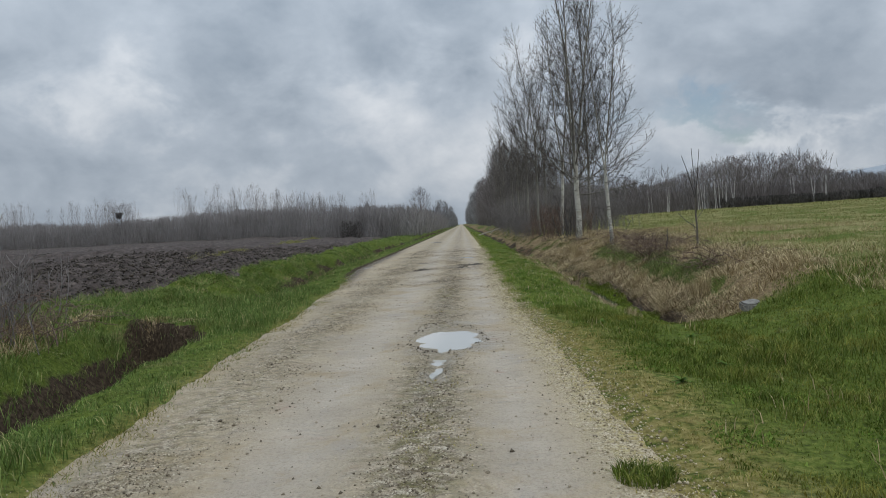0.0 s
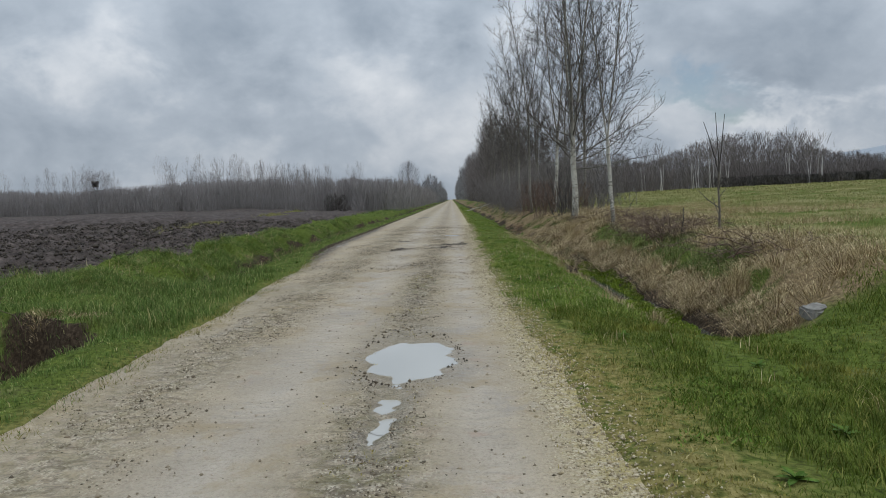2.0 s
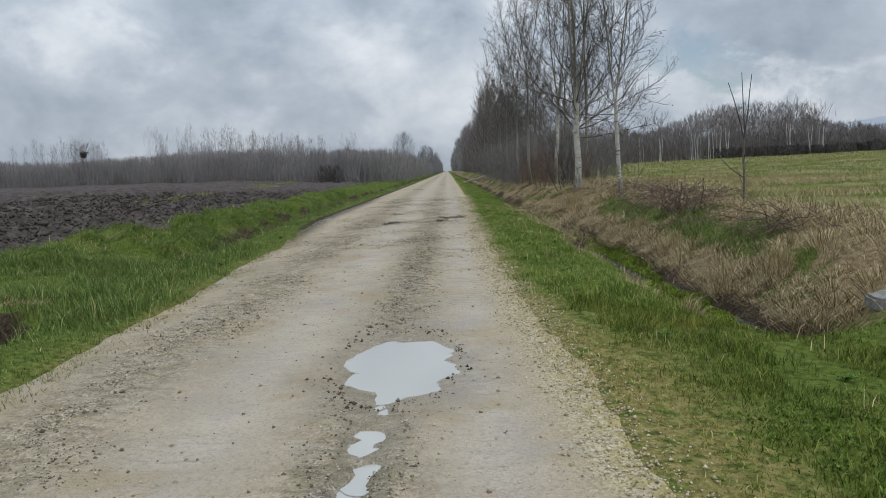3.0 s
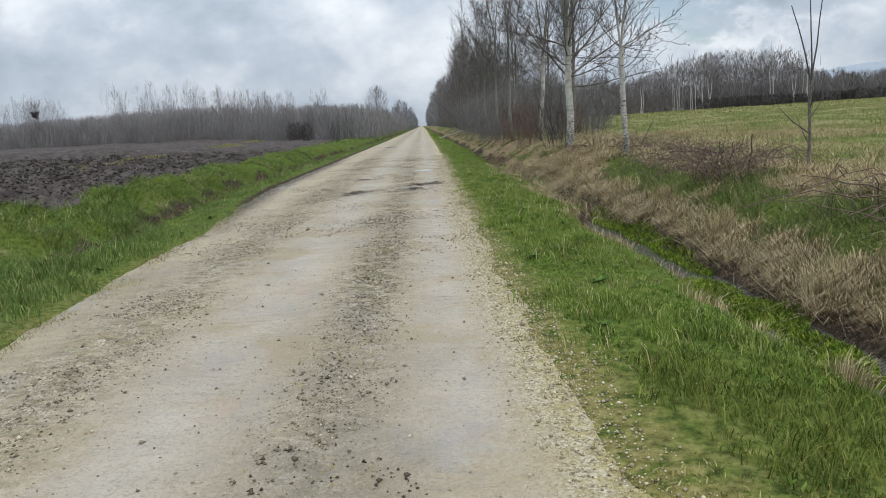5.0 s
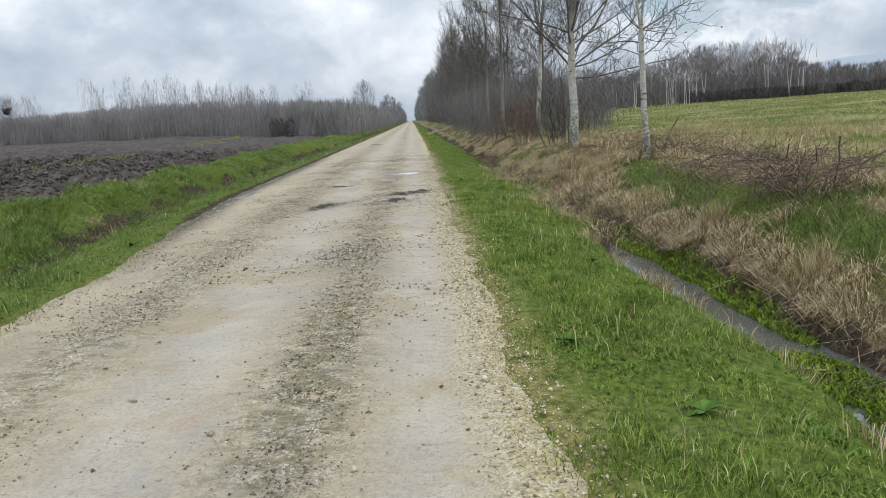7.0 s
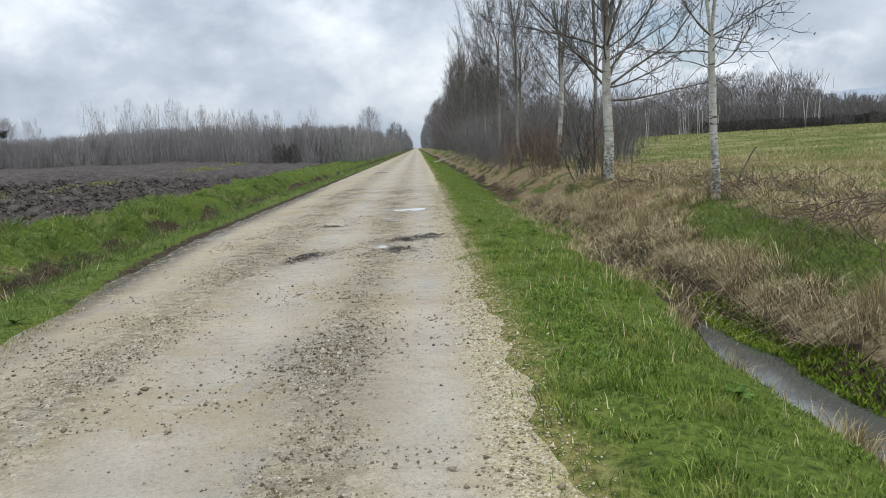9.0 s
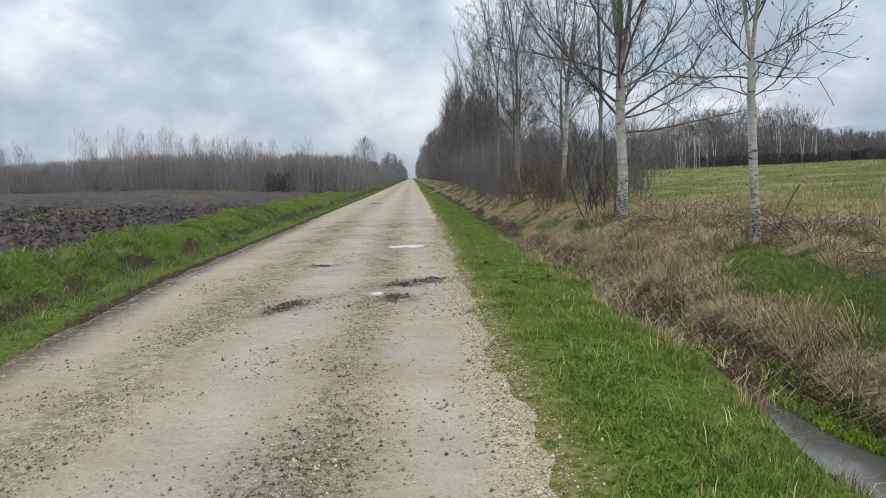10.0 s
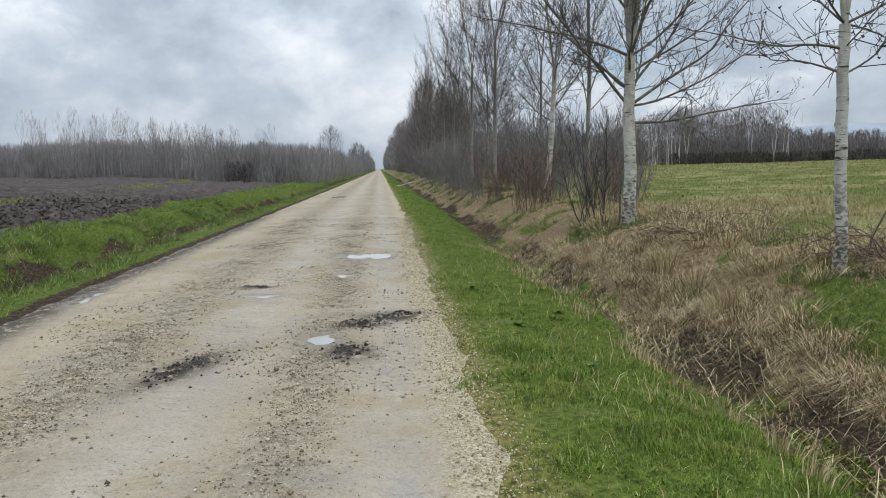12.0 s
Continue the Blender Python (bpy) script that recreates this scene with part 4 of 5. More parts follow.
# dead weeds on the near ditch side
gx, gy = scatter(-8.5, -5.9, 5.0, 13.0, 200, lambda x, y: sstep(fbm(x, y, 0.9, 3, 59), -0.25, 0.15) * sstep(y, 12.5, 11) * sstep(left_edge(y) - x, 2.9, 3.2))
blades("dead_grass", gx, gy, 0.34, 0.008, 0.8, STRAW, "dry brown weeds on the far side of the ditch", droop=0.15)


# ---- trees ----
def bent(start, way, length, n, rnd, lift=0.0, wander=0.12):
    """A wandering line of n points that starts along way and turns upwards by lift."""
    p, d = np.array(start, float), np.array(way, float)
    d /= np.linalg.norm(d)
    out = [p.copy()]
    for _ in range(n - 1):
        d = d + rnd.normal(0, wander, 3) + (0, 0, lift / n)
        d /= np.linalg.norm(d)
        p = p + d * length / (n - 1)
        out.append(p.copy())
    return np.array(out)


def around(axis, rnd, angle):
    """A way that leaves the axis at an angle, on a random side."""
    axis = axis / np.linalg.norm(axis)
    r = rnd.normal(0, 1, 3)
    r -= axis * r.dot(axis)
    r /= np.linalg.norm(r) + 1e-9
    return axis * math.cos(angle) + r * math.sin(angle)


def bent_many(start, way, length, n, rnd, lift=0.0, wander=0.12):
    """Many wandering lines at once."""
    p, d = np.array(start, float), np.array(way, float)
    d /= np.linalg.norm(d, axis=1)[:, None] + 1e-9
    out = [p]
    for _ in range(n - 1):
        d = d + rnd.normal(0, wander, d.shape) + np.array([0, 0, lift / n])
        d /= np.linalg.norm(d, axis=1)[:, None] + 1e-9
        p = p + d * (np.asarray(length) / (n - 1))[:, None]
        out.append(p)
    return np.stack(out, 1)


def around_many(axis, rnd, angle):
    axis = axis / (np.linalg.norm(axis, axis=1)[:, None] + 1e-9)
    r = rnd.normal(0, 1, axis.shape)
    r -= axis * (r * axis).sum(1)[:, None]
    r /= np.linalg.norm(r, axis=1)[:, None] + 1e-9
    return axis * np.cos(angle)[:, None] + r * np.sin(angle)[:, None]


def add_buds(soup, p, rnd, size):
    n = len(p)
    if n:
        d = rnd.normal(0, 1, (n, 3, 3)) * size
        soup.add(np.concatenate([p[:, None], p[:, None] + d], 1), None, (np.arange(n)[:, None, None] * 4 + np.array([[(0, 1, 2), (0, 2, 3), (0, 3, 1)]])).reshape(-1, 3))


def bough(wood, twigs, buds, path, r0, rnd, fine, reach, bud):
    """One limb with its side branches, twigs and catkins."""
    n = len(path)
    wood.tube(path, np.linspace(r0, max(0.005, r0 * 0.2), n), 5 if r0 > 0.02 else 4)
    total = np.linalg.norm(np.diff(path, axis=0), axis=1).sum()
    s = np.linspace(0.18, 0.98, max(2, int(total * fine)))
    i = np.minimum((s * (n - 1)).astype(int), n - 2)
    f = (s * (n - 1) - i)[:, None]
    p = path[i] * (1 - f) + path[i + 1] * f
    ln = reach * (1.25 - 0.8 * s) * rnd.uniform(0.35, 1.35, len(s))
    br = bent_many(p, around_many(path[i + 1] - path[i], rnd, rnd.uniform(0.45, 1.0, len(s))), ln, 5, rnd, 0.45, 0.19)
    rr = np.maximum(0.004, r0 * (1 - s) * 0.4 + 0.003)
    twigs.tubes(br, rr[:, None] + (0.0035 - rr)[:, None] * np.linspace(0, 1, 5))
    foot, way = [], []
    for j in range(1, 5):
        for again in range(2):
            use = slice(None) if again == 0 else ln > 0.5
            foot.append(br[use, j])
            way.append(br[use, j] - br[use, j - 1])
    foot, way = np.concatenate(foot), np.concatenate(way)
    m = len(foot)
    tw = bent_many(foot, around_many(way, rnd, rnd.uniform(0.4, 0.9, m)), rnd.uniform(0.12, 0.46, m) * (0.6 + 0.5 * reach), 3, rnd, 0.5, 0.2)
    twigs.ribbons(tw, (0.0042, 0.0038, 0.0026))
    add_buds(buds, tw[rnd.random(m) < bud, -1], rnd, 0.015)
    add_buds(buds, tw[rnd.random(m) < bud * 0.5, 1], rnd, 0.012)


def bare_tree(name, label, seed, height, r0, crown, limbs, leaders, spread_out, tilt=(0.0, 0.0), fine=5.0, bud=0.6, bark=None, fork=None, mains=()):
    """A leafless poplar: trunk, leaders, limbs that rise steeply, twigs and catkins."""
    rnd = np.random.default_rng(seed)
    root = new(name)
    wood = Soup()
    fork = fork or height * rnd.uniform(0.40, 0.46)
    m = 12
    zz = np.linspace(-0.15, fork, m)
    trunk = np.stack([tilt[0] * zz + 0.012 * np.cumsum(rnd.normal(0, 1, m)), tilt[1] * zz + 0.012 * np.cumsum(rnd.normal(0, 1, m)), zz], 1)
    trunk[:2, :2] = 0
    rad = r0 * (1 - 0.068 * zz.clip(0, 5.2)) + 0.35 * r0 * np.exp(-zz.clip(0) / 0.12)
    wood.tube(trunk, rad, 12)
    for k in range(9):
        i = rnd.integers(3, m - 1)
        knot = trunk[i] + around(np.array([0, 0, 1.0]), rnd, 1.5) * rad[i] * 0.85
        wood.tube([knot - (0, 0, 0.04), knot, knot + (0, 0, 0.05)], (0.006, 0.02, 0.006), 5)
    part("trunk", wood.mesh("trunk", bark or BARK, True), root, "dull grey trunk" if bark else "pale grey-white trunk with dark scars")
    twigs, buds, lead_paths = Soup(), Soup(), []
    made = []
    for k in range(leaders):
        a = 2 * np.pi * (k + rnd.uniform(-0.2, 0.2)) / max(leaders, 1)
        out = 0.16 if leaders > 1 else 0.03
        path = bent(trunk[-1], (out * math.cos(a), out * math.sin(a), 1), (height - fork) * rnd.uniform(0.85, 1.0), 12, rnd, 0.4, 0.035)
        lead_paths.append(path)
        s = Soup()
        s.tube(path, np.linspace(rad[-1] * (0.95 if leaders == 1 else 0.58), 0.006, 12), 8)
        part("leader", s.mesh("leader", bark or BARK, True), root)
        bough(Soup(), twigs, buds, path[3:], 0.02, rnd, fine, 0.7, bud)
    for k in range(limbs):
        f = k / max(1, limbs - 1)
        z0 = crown + (height * 0.86 - crown) * f**1.15
        if z0 < fork:
            line = trunk
        else:
            line = lead_paths[k % leaders]
        i = int(np.argmin(np.abs(line[:, 2] - z0)))
        a = k * 2.4 + rnd.uniform(-0.4, 0.4)
        el = (rnd.uniform(0.3, 0.6) if rnd.random() < 0.25 else rnd.uniform(0.6, 1.05)) + 0.10 * f
        ln = spread_out * (1.0 - 0.55 * f) * rnd.uniform(0.75, 1.25)
        path = bent(line[i], (math.cos(a) * math.cos(el), math.sin(a) * math.cos(el), math.sin(el)), ln, 9, rnd, 0.55, 0.06)
        s = Soup()
        bough(s, twigs, buds, path, max(0.009, r0 * 0.24 * (1 - 0.6 * f)) * rnd.uniform(0.7, 1.2), rnd, fine, 0.75 * (1 - 0.35 * f), bud)
        part("limb", s.mesh("limb", LIMB, True), root)
    # limbs that leave the trunk low down: height, bearing, rise, length, upturn
    for z0, bearing, rise, ln, turn_up in mains:
        i = int(np.argmin(np.abs(trunk[:, 2] - z0)))
        a, el = radians(bearing), radians(rise)
        path = bent(trunk[i], (math.cos(a) * math.cos(el), math.sin(a) * math.cos(el), math.sin(el)), ln, 11, rnd, turn_up, 0.09)
        s = Soup()
        bough(s, twigs, buds, path, r0 * 0.10 + 0.005 * ln, rnd, fine, 0.9, bud)
        part("limb", s.mesh("limb", LIMB, True), root)
    part("twig_spray", twigs.mesh("twig_spray", TWIG), root, "fine bare dark twigs")["kind"] = "stuff"
    if buds.n:
        part("catkin_spray", buds.mesh("catkin_spray", BUD), root, "small brown catkins and buds")["kind"] = "stuff"
    return tagged(root, label, "tree", "trees in the roadside row")


def stand(ob, x, y, turn=0.0, scale=1.0, sink=0.05):
    ob.matrix_basis = pose(x, y, float(land(x, y)) - sink, 0, 0, turn) @ Matrix.Diagonal((scale, scale, scale, 1))
    return ob


def place_copy(ob, x, y, turn, scale):
    c = copy_thing(ob, pose(0, 0, 0))
    return stand(c, x, y, turn, scale)


slim = stand(bare_tree("poplar_tree", "slender young poplar with pale bark, bare twigs and catkins", 11, 8.4, 0.062, 2.6, 30, 2, 2.1, (-0.055, -0.03), 5.6, fork=2.5,
                       mains=((2.25, 184, 6, 1.5, 0.3), (2.0, 165, 22, 0.7, 0.3), (1.95, -12, 24, 0.9, 0.5), (2.4, 5, 4, 1.0, 0.2), (2.45, 205, 30, 1.6, 0.4), (2.1, 80, 30, 1.0, 0.4), (2.3, 270, 25, 0.9, 0.3))), 4.80, 23.85)
broad = stand(bare_tree("poplar_tree", "taller poplar with pale scarred trunk and spreading bare limbs", 12, 12.5, 0.122, 3.0, 38, 3, 3.6, (-0.015, -0.03), 5.4, fork=3.1,
                        mains=((2.1, 182, 54, 4.2, 0.5), (2.05, 0, 0, 3.2, 0.05), (2.25, 6, 32, 4.2, 0.35), (2.15, 330, 12, 2.6, 0.4), (2.6, 190, 40, 3.2, 0.4), (2.5, 350, 45, 3.4, 0.4), (2.2, 60, 30, 2.6, 0.4), (2.4, 120, 25, 2.6, 0.5), (2.7, 250, 35, 2.6, 0.5), (2.8, 20, 25, 3.2, 0.5))), 4.75, 30.0)
third = stand(bare_tree("poplar_tree", "bare poplar with a leaning pale trunk above scrub", 13, 12.5, 0.092, 3.2, 28, 2, 3.2, (0.05, 0.0), 5.0, fork=4.0,
                        mains=((2.9, 178, 40, 2.8, 0.5), (3.0, 0, 35, 2.8, 0.5), (2.6, 200, 15, 2.2, 0.4), (3.3, 20, 30, 2.6, 0.5))), 5.2, 38.4)
fourth = stand(bare_tree("poplar_tree", "bare roadside poplar with a thin pale trunk", 14, 13.5, 0.080, 2.8, 36, 2, 3.4, (0.0, 0.0), 6.5, 0.6, BARK_DULL), 4.85, 45.6)
distant = bare_tree("poplar_tree", "bare grey poplar far along the track", 16, 13.8, 0.085, 2.8, 34, 2, 3.6, (0.01, 0.0), 3.6, 0.3, BARK_DULL)
stand(distant, 5.1, 72.5)
far_tree = stand(bare_tree("poplar_tree", "bare grey poplar farther along the track", 15, 13.8, 0.085, 2.8, 34, 2, 3.6, (0.01, 0.0), 6.5, 0.3, BARK_DULL), 5.0, 54.5)
for k, (tx, ty, src) in enumerate(((5.0, 63.3, far_tree), (4.95, 82.9, distant), (5.1, 91.5, distant), (5.2, 100.0, distant),
                                   (7.2, 41.0, far_tree), (7.6, 50.0, far_tree), (6.9, 59.0, far_tree), (7.8, 67.5, distant), (6.8, 78.0, distant), (7.5, 88.0, distant))):
    place_copy(src, tx, ty, 57.0 * k + 20, 0.92 + 0.03 * (k % 5))


# ---- shrubs, canes and stakes ----
def shrub(name, label, seed, stems, height, wide, material, fine=4.0, category="shrub", spread_el=0.35, thick=0.010):
    """Many thin stems from one foot, with side twigs."""
    rnd = np.random.default_rng(seed)
    root = new(name)
    s, t = Soup(), Soup()
    for _ in range(stems):
        a = rnd.uniform(0, 2 * np.pi)
        out = rnd.uniform(0.02, spread_el)
        foot = (rnd.normal(0, wide * 0.22), rnd.normal(0, wide * 0.22), -0.05)
        path = bent(foot, (out * math.cos(a), out * math.sin(a), 1), height * rnd.uniform(0.55, 1.05), 7, rnd, 0.1, 0.07)
        s = Soup()
        s.tube(path, np.linspace(thick * rnd.uniform(0.6, 1.2), 0.004, 7), 4)
        part("stem", s.mesh("stem", material), root)
        i = np.repeat(np.arange(2, 7), int(fine))
        seg = path[i] - path[i - 1]
        m = len(i)
        tw = bent_many(path[i] - seg * rnd.random((m, 1)), around_many(seg, rnd, rnd.uniform(0.4, 0.9, m)), rnd.uniform(0.15, 0.45, m) * height * 0.4, 4, rnd, 0.3, 0.12)
        t.ribbons(tw, (0.006, 0.0055, 0.005, 0.0035))
    part("twig_spray", t.mesh("twig_spray", material), root)["kind"] = "stuff"
    return tagged(root, label, category, "scrub along the ditch")


def bramble(name, label, seed, canes, wide, height, material=RED_TWIG):
    """Arching canes that start and end near the ground."""
    rnd = np.random.default_rng(seed)
    root = new(name)
    s, t = Soup(), Soup()
    for _ in range(canes):
        a = rnd.uniform(0, 2 * np.pi)
        ln = wide * rnd.uniform(0.5, 1.2)
        top = height * rnd.uniform(0.3, 1.0)
        u = np.linspace(0, 1, 9)
        fx, fy = rnd.normal(0, wide * 0.3), rnd.normal(0, wide * 0.3)
        path = np.stack([fx + ln * u * math.cos(a), fy + ln * u * math.sin(a), top * 4 * u * (1 - 0.82 * u) * 0.75 - 0.03], 1) + rnd.normal(0, 0.025, (9, 3))
        s = Soup()
        s.tube(path, np.linspace(0.0075, 0.003, 9) * rnd.uniform(0.6, 1.3), 4)
        part("cane", s.mesh("cane", material), root)
        for i in range(2, 9):
            if rnd.random() < 0.6:
                tw = bent(path[i], around(path[i] - path[i - 1], rnd, 0.8), rnd.uniform(0.1, 0.35), 4, rnd, -0.1, 0.2)
                t.tube(tw, (0.004, 0.0035, 0.003, 0.0025), 3)
    part("shoot_tangle", t.mesh("shoot_tangle", material), root)["kind"] = "stuff"
    return tagged(root, label, "bramble", "brambles on the bank")


stand(bramble("bramble_bush", "tangled heap of bare reddish bramble canes on the bank", 31, 90, 1.0, 0.62), 4.6, 17.8)
stand(bramble("bramble_bush", "low arching bramble canes in dead grass", 32, 40, 1.0, 0.4), 5.0, 20.6)
stand(bramble("bramble_bush", "bramble tangle at the foot of a young poplar", 33, 46, 1.0, 0.55), 5.35, 23.6)
stand(bramble("bramble_bush", "thin bramble canes trailing over the bank", 34, 36, 1.2, 0.45), 4.7, 13.6)
stand(bramble("bramble_bush", "bramble tangle below the roadside trees", 35, 40, 1.1, 0.5), 4.9, 27.0)
red = stand(shrub("shrub", "dense red-brown bare shrub among the roadside trees", 41, 46, 1.9, 1.6, RED_TWIG, 3, thick=0.008), 4.5, 37.5)
grey = stand(shrub("shrub", "bare grey multi-stemmed shrub beside a poplar trunk", 42, 16, 2.4, 0.9, TWIG, 4, spread_el=0.6, thick=0.014), 4.55, 31.8)
thicket = stand(shrub("shrub", "bare brown thicket between the roadside trees", 43, 44, 3.2, 2.6, BRUSH, 5, thick=0.011), 6.2, 40.0)
for k, (sx, sy, src, sc) in enumerate(((5.6, 34.5, red, 0.8), (6.6, 36.0, thicket, 0.85), (6.4, 44.0, thicket, 1.0), (5.4, 41.5, red, 1.0), (6.8, 48.0, thicket, 1.1), (5.6, 49.5, red, 1.1),
                                       (6.6, 53.0, thicket, 1.0), (7.4, 57.5, thicket, 1.15), (5.8, 59.5, red, 1.2), (6.4, 62.5, thicket, 1.1), (6.2, 68.0, thicket, 1.2), (6.6, 74.0, thicket, 1.25),
                                       (6.0, 80.0, thicket, 1.2), (6.6, 86.0, thicket, 1.3), (6.2, 92.0, thicket, 1.3), (6.8, 98.0, thicket, 1.4), (9.5, 45.0, thicket, 1.0), (10.0, 55.0, thicket, 1.1),
                                       (10.5, 66.0, thicket, 1.2), (4.3, 42.5, red, 0.7), (4.2, 47.5, thicket, 0.6), (4.4, 52.0, thicket, 0.7), (4.4, 57.0, thicket, 0.8), (4.4, 61.0, thicket, 0.75), (4.6, 66.0, thicket, 0.9), (4.6, 76.0, thicket, 1.0), (4.7, 85.0, thicket, 1.0), (4.8, 95.0, thicket, 1.0), (10.0, 78.0, thicket, 1.3), (10.0, 90.0, thicket, 1.3))):
    place_copy(src, sx, sy, 83.0 * k, sc)

# sapling with three upright shoots on the bank
sap_rng = np.random.default_rng(51)
sapling = new("sapling")
s = Soup()
s.tube([(0, 0, -0.1), (0.015, 0, 0.5), (0.0, 0.01, 0.9), (0.01, 0.0, 1.25)], (0.026, 0.022, 0.019, 0.017), 7)
part("stem", s.mesh("stem", STAKE, True), sapling)
for a, out, ln in ((3.0, 0.24, 1.05), (2.6, 0.04, 1.18), (0.1, 0.17, 1.15)):
    s = Soup()
    s.tube(bent((0.01, 0, 1.22), (out * math.cos(a), out * math.sin(a), 1), ln, 8, sap_rng, 0.2, 0.03), np.linspace(0.012, 0.006, 8), 5)
    part("shoot", s.mesh("shoot", TWIG), sapling)
for z0, a, ln in ((0.55, 3.05, 0.55), (0.75, 0.4, 0.4), (0.4, 1.6, 0.5), (0.9, 4.4, 0.4)):
    s = Soup()
    s.tube(bent((0.01, 0, z0), (math.cos(a), math.sin(a), 0.9), ln, 5, sap_rng, 0.4, 0.08), np.linspace(0.010, 0.004, 5), 4)
    part("side_shoot", s.mesh("side_shoot", TWIG), sapling)
stand(tagged(sapling, "thin bare sapling with three upright shoots on the bank", "sapling"), 5.3, 16.8)


def stake(x, y, h, r, lean, label, material=STAKE, bend=0.0):
    rnd = np.random.default_rng(int(x * 100 + y * 10))
    s = Soup()
    u = np.linspace(0, 1, 7)
    s.tube(np.stack([lean[0] * u + bend * u * u, lean[1] * u, -0.1 + (h + 0.1) * (u - 0.25 * abs(bend) * u * u)], 1) + rnd.normal(0, 0.006, (7, 3)), r * (1 - 0.35 * u), 6)
    ob = new("stake", s.mesh("stake", material))
    stand(ob, x, y, 0)
    return tagged(ob, label, "stake")


stake(4.62, 30.1, 0.95, 0.022, (0.02, 0.0), "dark wooden stake beside a poplar trunk")
stake(5.15, 24.0, 0.85, 0.014, (0.10, 0.0), "dark broken stem leaning beside a young poplar", TWIG, 0.25)
stake(4.75, 17.4, 0.62, 0.013, (0.05, 0.0), "dark dead stem standing in a bramble heap", TWIG)
stake(4.55, 18.2, 0.55, 0.011, (0.12, 0.0), "thin dead stem standing in a bramble heap", TWIG)

# dry weeds and brambles by the near ditch
stand(bramble("bramble_bush", "brown bramble tangle beside the open ditch", 36, 60, 1.2, 0.8, RED_TWIG), -6.6, 10.0)
stand(shrub("dead_weeds", "tall dry brown weed stalks beside the ditch", 44, 40, 1.5, 1.8, BRUSH, 2, "weeds", 0.25, 0.007), -6.7, 9.6)
stand(shrub("dead_weeds", "dry grey weed stalks at the edge of the field", 45, 34, 1.2, 1.6, BRUSH, 2, "weeds", 0.3, 0.007), -7.4, 11.4)
stand(shrub("dead_weeds", "dry weed stalks with one tall stem", 46, 20, 2.0, 0.9, BRUSH, 1, "weeds", 0.15, 0.008), -6.3, 8.6)


def tuft(x, y, h, wide, n, material, label, name="grass_tuft", out=0.9):
    r, a = np.sqrt(rng.uniform(0, 1, n)) * wide, rng.uniform(0, 2 * np.pi, n)
    gx, gy = x + r * np.cos(a), y + r * np.sin(a)
    ob = blades(name, gx, gy, h, 0.006, out, material, label)
    ob["kind"], ob["category"] = "object", "grass tuft"
    return ob


tuft(0.80, 3.9, 0.09, 0.16, 700, GRASS_DARK, "low dark green tuft of grass at the gravel edge")
for tx, ty in ((3.72, 15.9), (3.55, 13.2), (3.85, 12.3), (3.75, 20.6), (3.65, 24.0), (3.9, 26.2), (3.8, 18.3)):
    tuft(tx, ty, 0.38, 0.16, 320, STRAW, "tussock of long dry straw-coloured grass on the bank", out=0.7)

def rosette(x, y, size, seed):
    """A low weed: broad leaves that spread from one crown."""
    rnd = np.random.default_rng(seed)
    root = new("weed")
    for k in range(9):
        a = k * 2.4 + rnd.uniform(-0.3, 0.3)
        ln, w, up_a = size * rnd.uniform(0.6, 1.1), size * 0.17, rnd.uniform(0.25, 0.9)
        u = np.array([0.0, 0.35, 0.7, 1.0])
        out, zz = ln * u * math.cos(up_a), ln * (u * math.sin(up_a) - 0.35 * u * u)
        mid_line = np.stack([out * math.cos(a), out * math.sin(a), zz], 1)
        side = np.array([-math.sin(a), math.cos(a), 0]) * w
        width = np.array([0.25, 1.0, 0.85, 0.05])[:, None]
        v = np.concatenate([mid_line - side * width + (0, 0, 0.12 * w), mid_line - (0, 0, 0.1 * w), mid_line + side * width + (0, 0, 0.12 * w)])
        q = [(i, i + 1, i + 5, i + 4) for i in range(3)] + [(i + 4, i + 5, i + 9, i + 8) for i in range(3)]
        part("leaf", to_mesh("leaf", v, q, None, WEED, True), root)
    root.location = (x, y, float(land(x, y)) + 0.01)
    return tagged(root, "low dark green broad-leaved weed in the verge grass", "weed", "weeds in the verge")


for k, (wx, wy) in enumerate(((1.55, 20.9), (1.75, 22.3), (1.45, 23.6), (2.0, 24.3), (1.25, 25.6), (1.7, 19.4), (1.1, 14.0), (1.5, 12.9), (1.9, 16.6), (1.3, 17.3),
                              (1.2, 11.6), (1.85, 14.9), (1.6, 9.2), (2.4, 8.2), (2.2, 6.6), (1.6, 5.9), (-3.5, 17.6), (-3.6, 19.4), (-3.45, 14.8), (-4.1, 23.0))):
    rosette(wx, wy, 0.09 + 0.05 * ((k * 37) % 10) / 10, 200 + k)

# broken concrete at the end of the ditch
bm = bmesh.new()
bmesh.ops.create_cube(bm, size=1.0)
bmesh.ops.scale(bm, vec=(0.30, 0.20, 0.12), verts=bm.verts)
bmesh.ops.bevel(bm, geom=bm.edges[:], offset=0.025, segments=2, affect="EDGES")
bmesh.ops.subdivide_edges(bm, edges=bm.edges[:], cuts=2, use_grid_fill=True)
for v in bm.verts:
    v.co += Vector((1, 1, 1)) * 0.03 * noise.noise(v.co * 6)
me = bpy.data.meshes.new("concrete_block")
bm.to_mesh(me)
bm.free()
me.materials.append(CONCRETE)
block = new("concrete_block", me)
block.matrix_basis = pose(3.95, 10.4, float(land(3.95, 10.4)) + 0.01, 8, -6, 25)
tagged(block, "pale broken concrete slab half buried at the ditch end", "concrete")

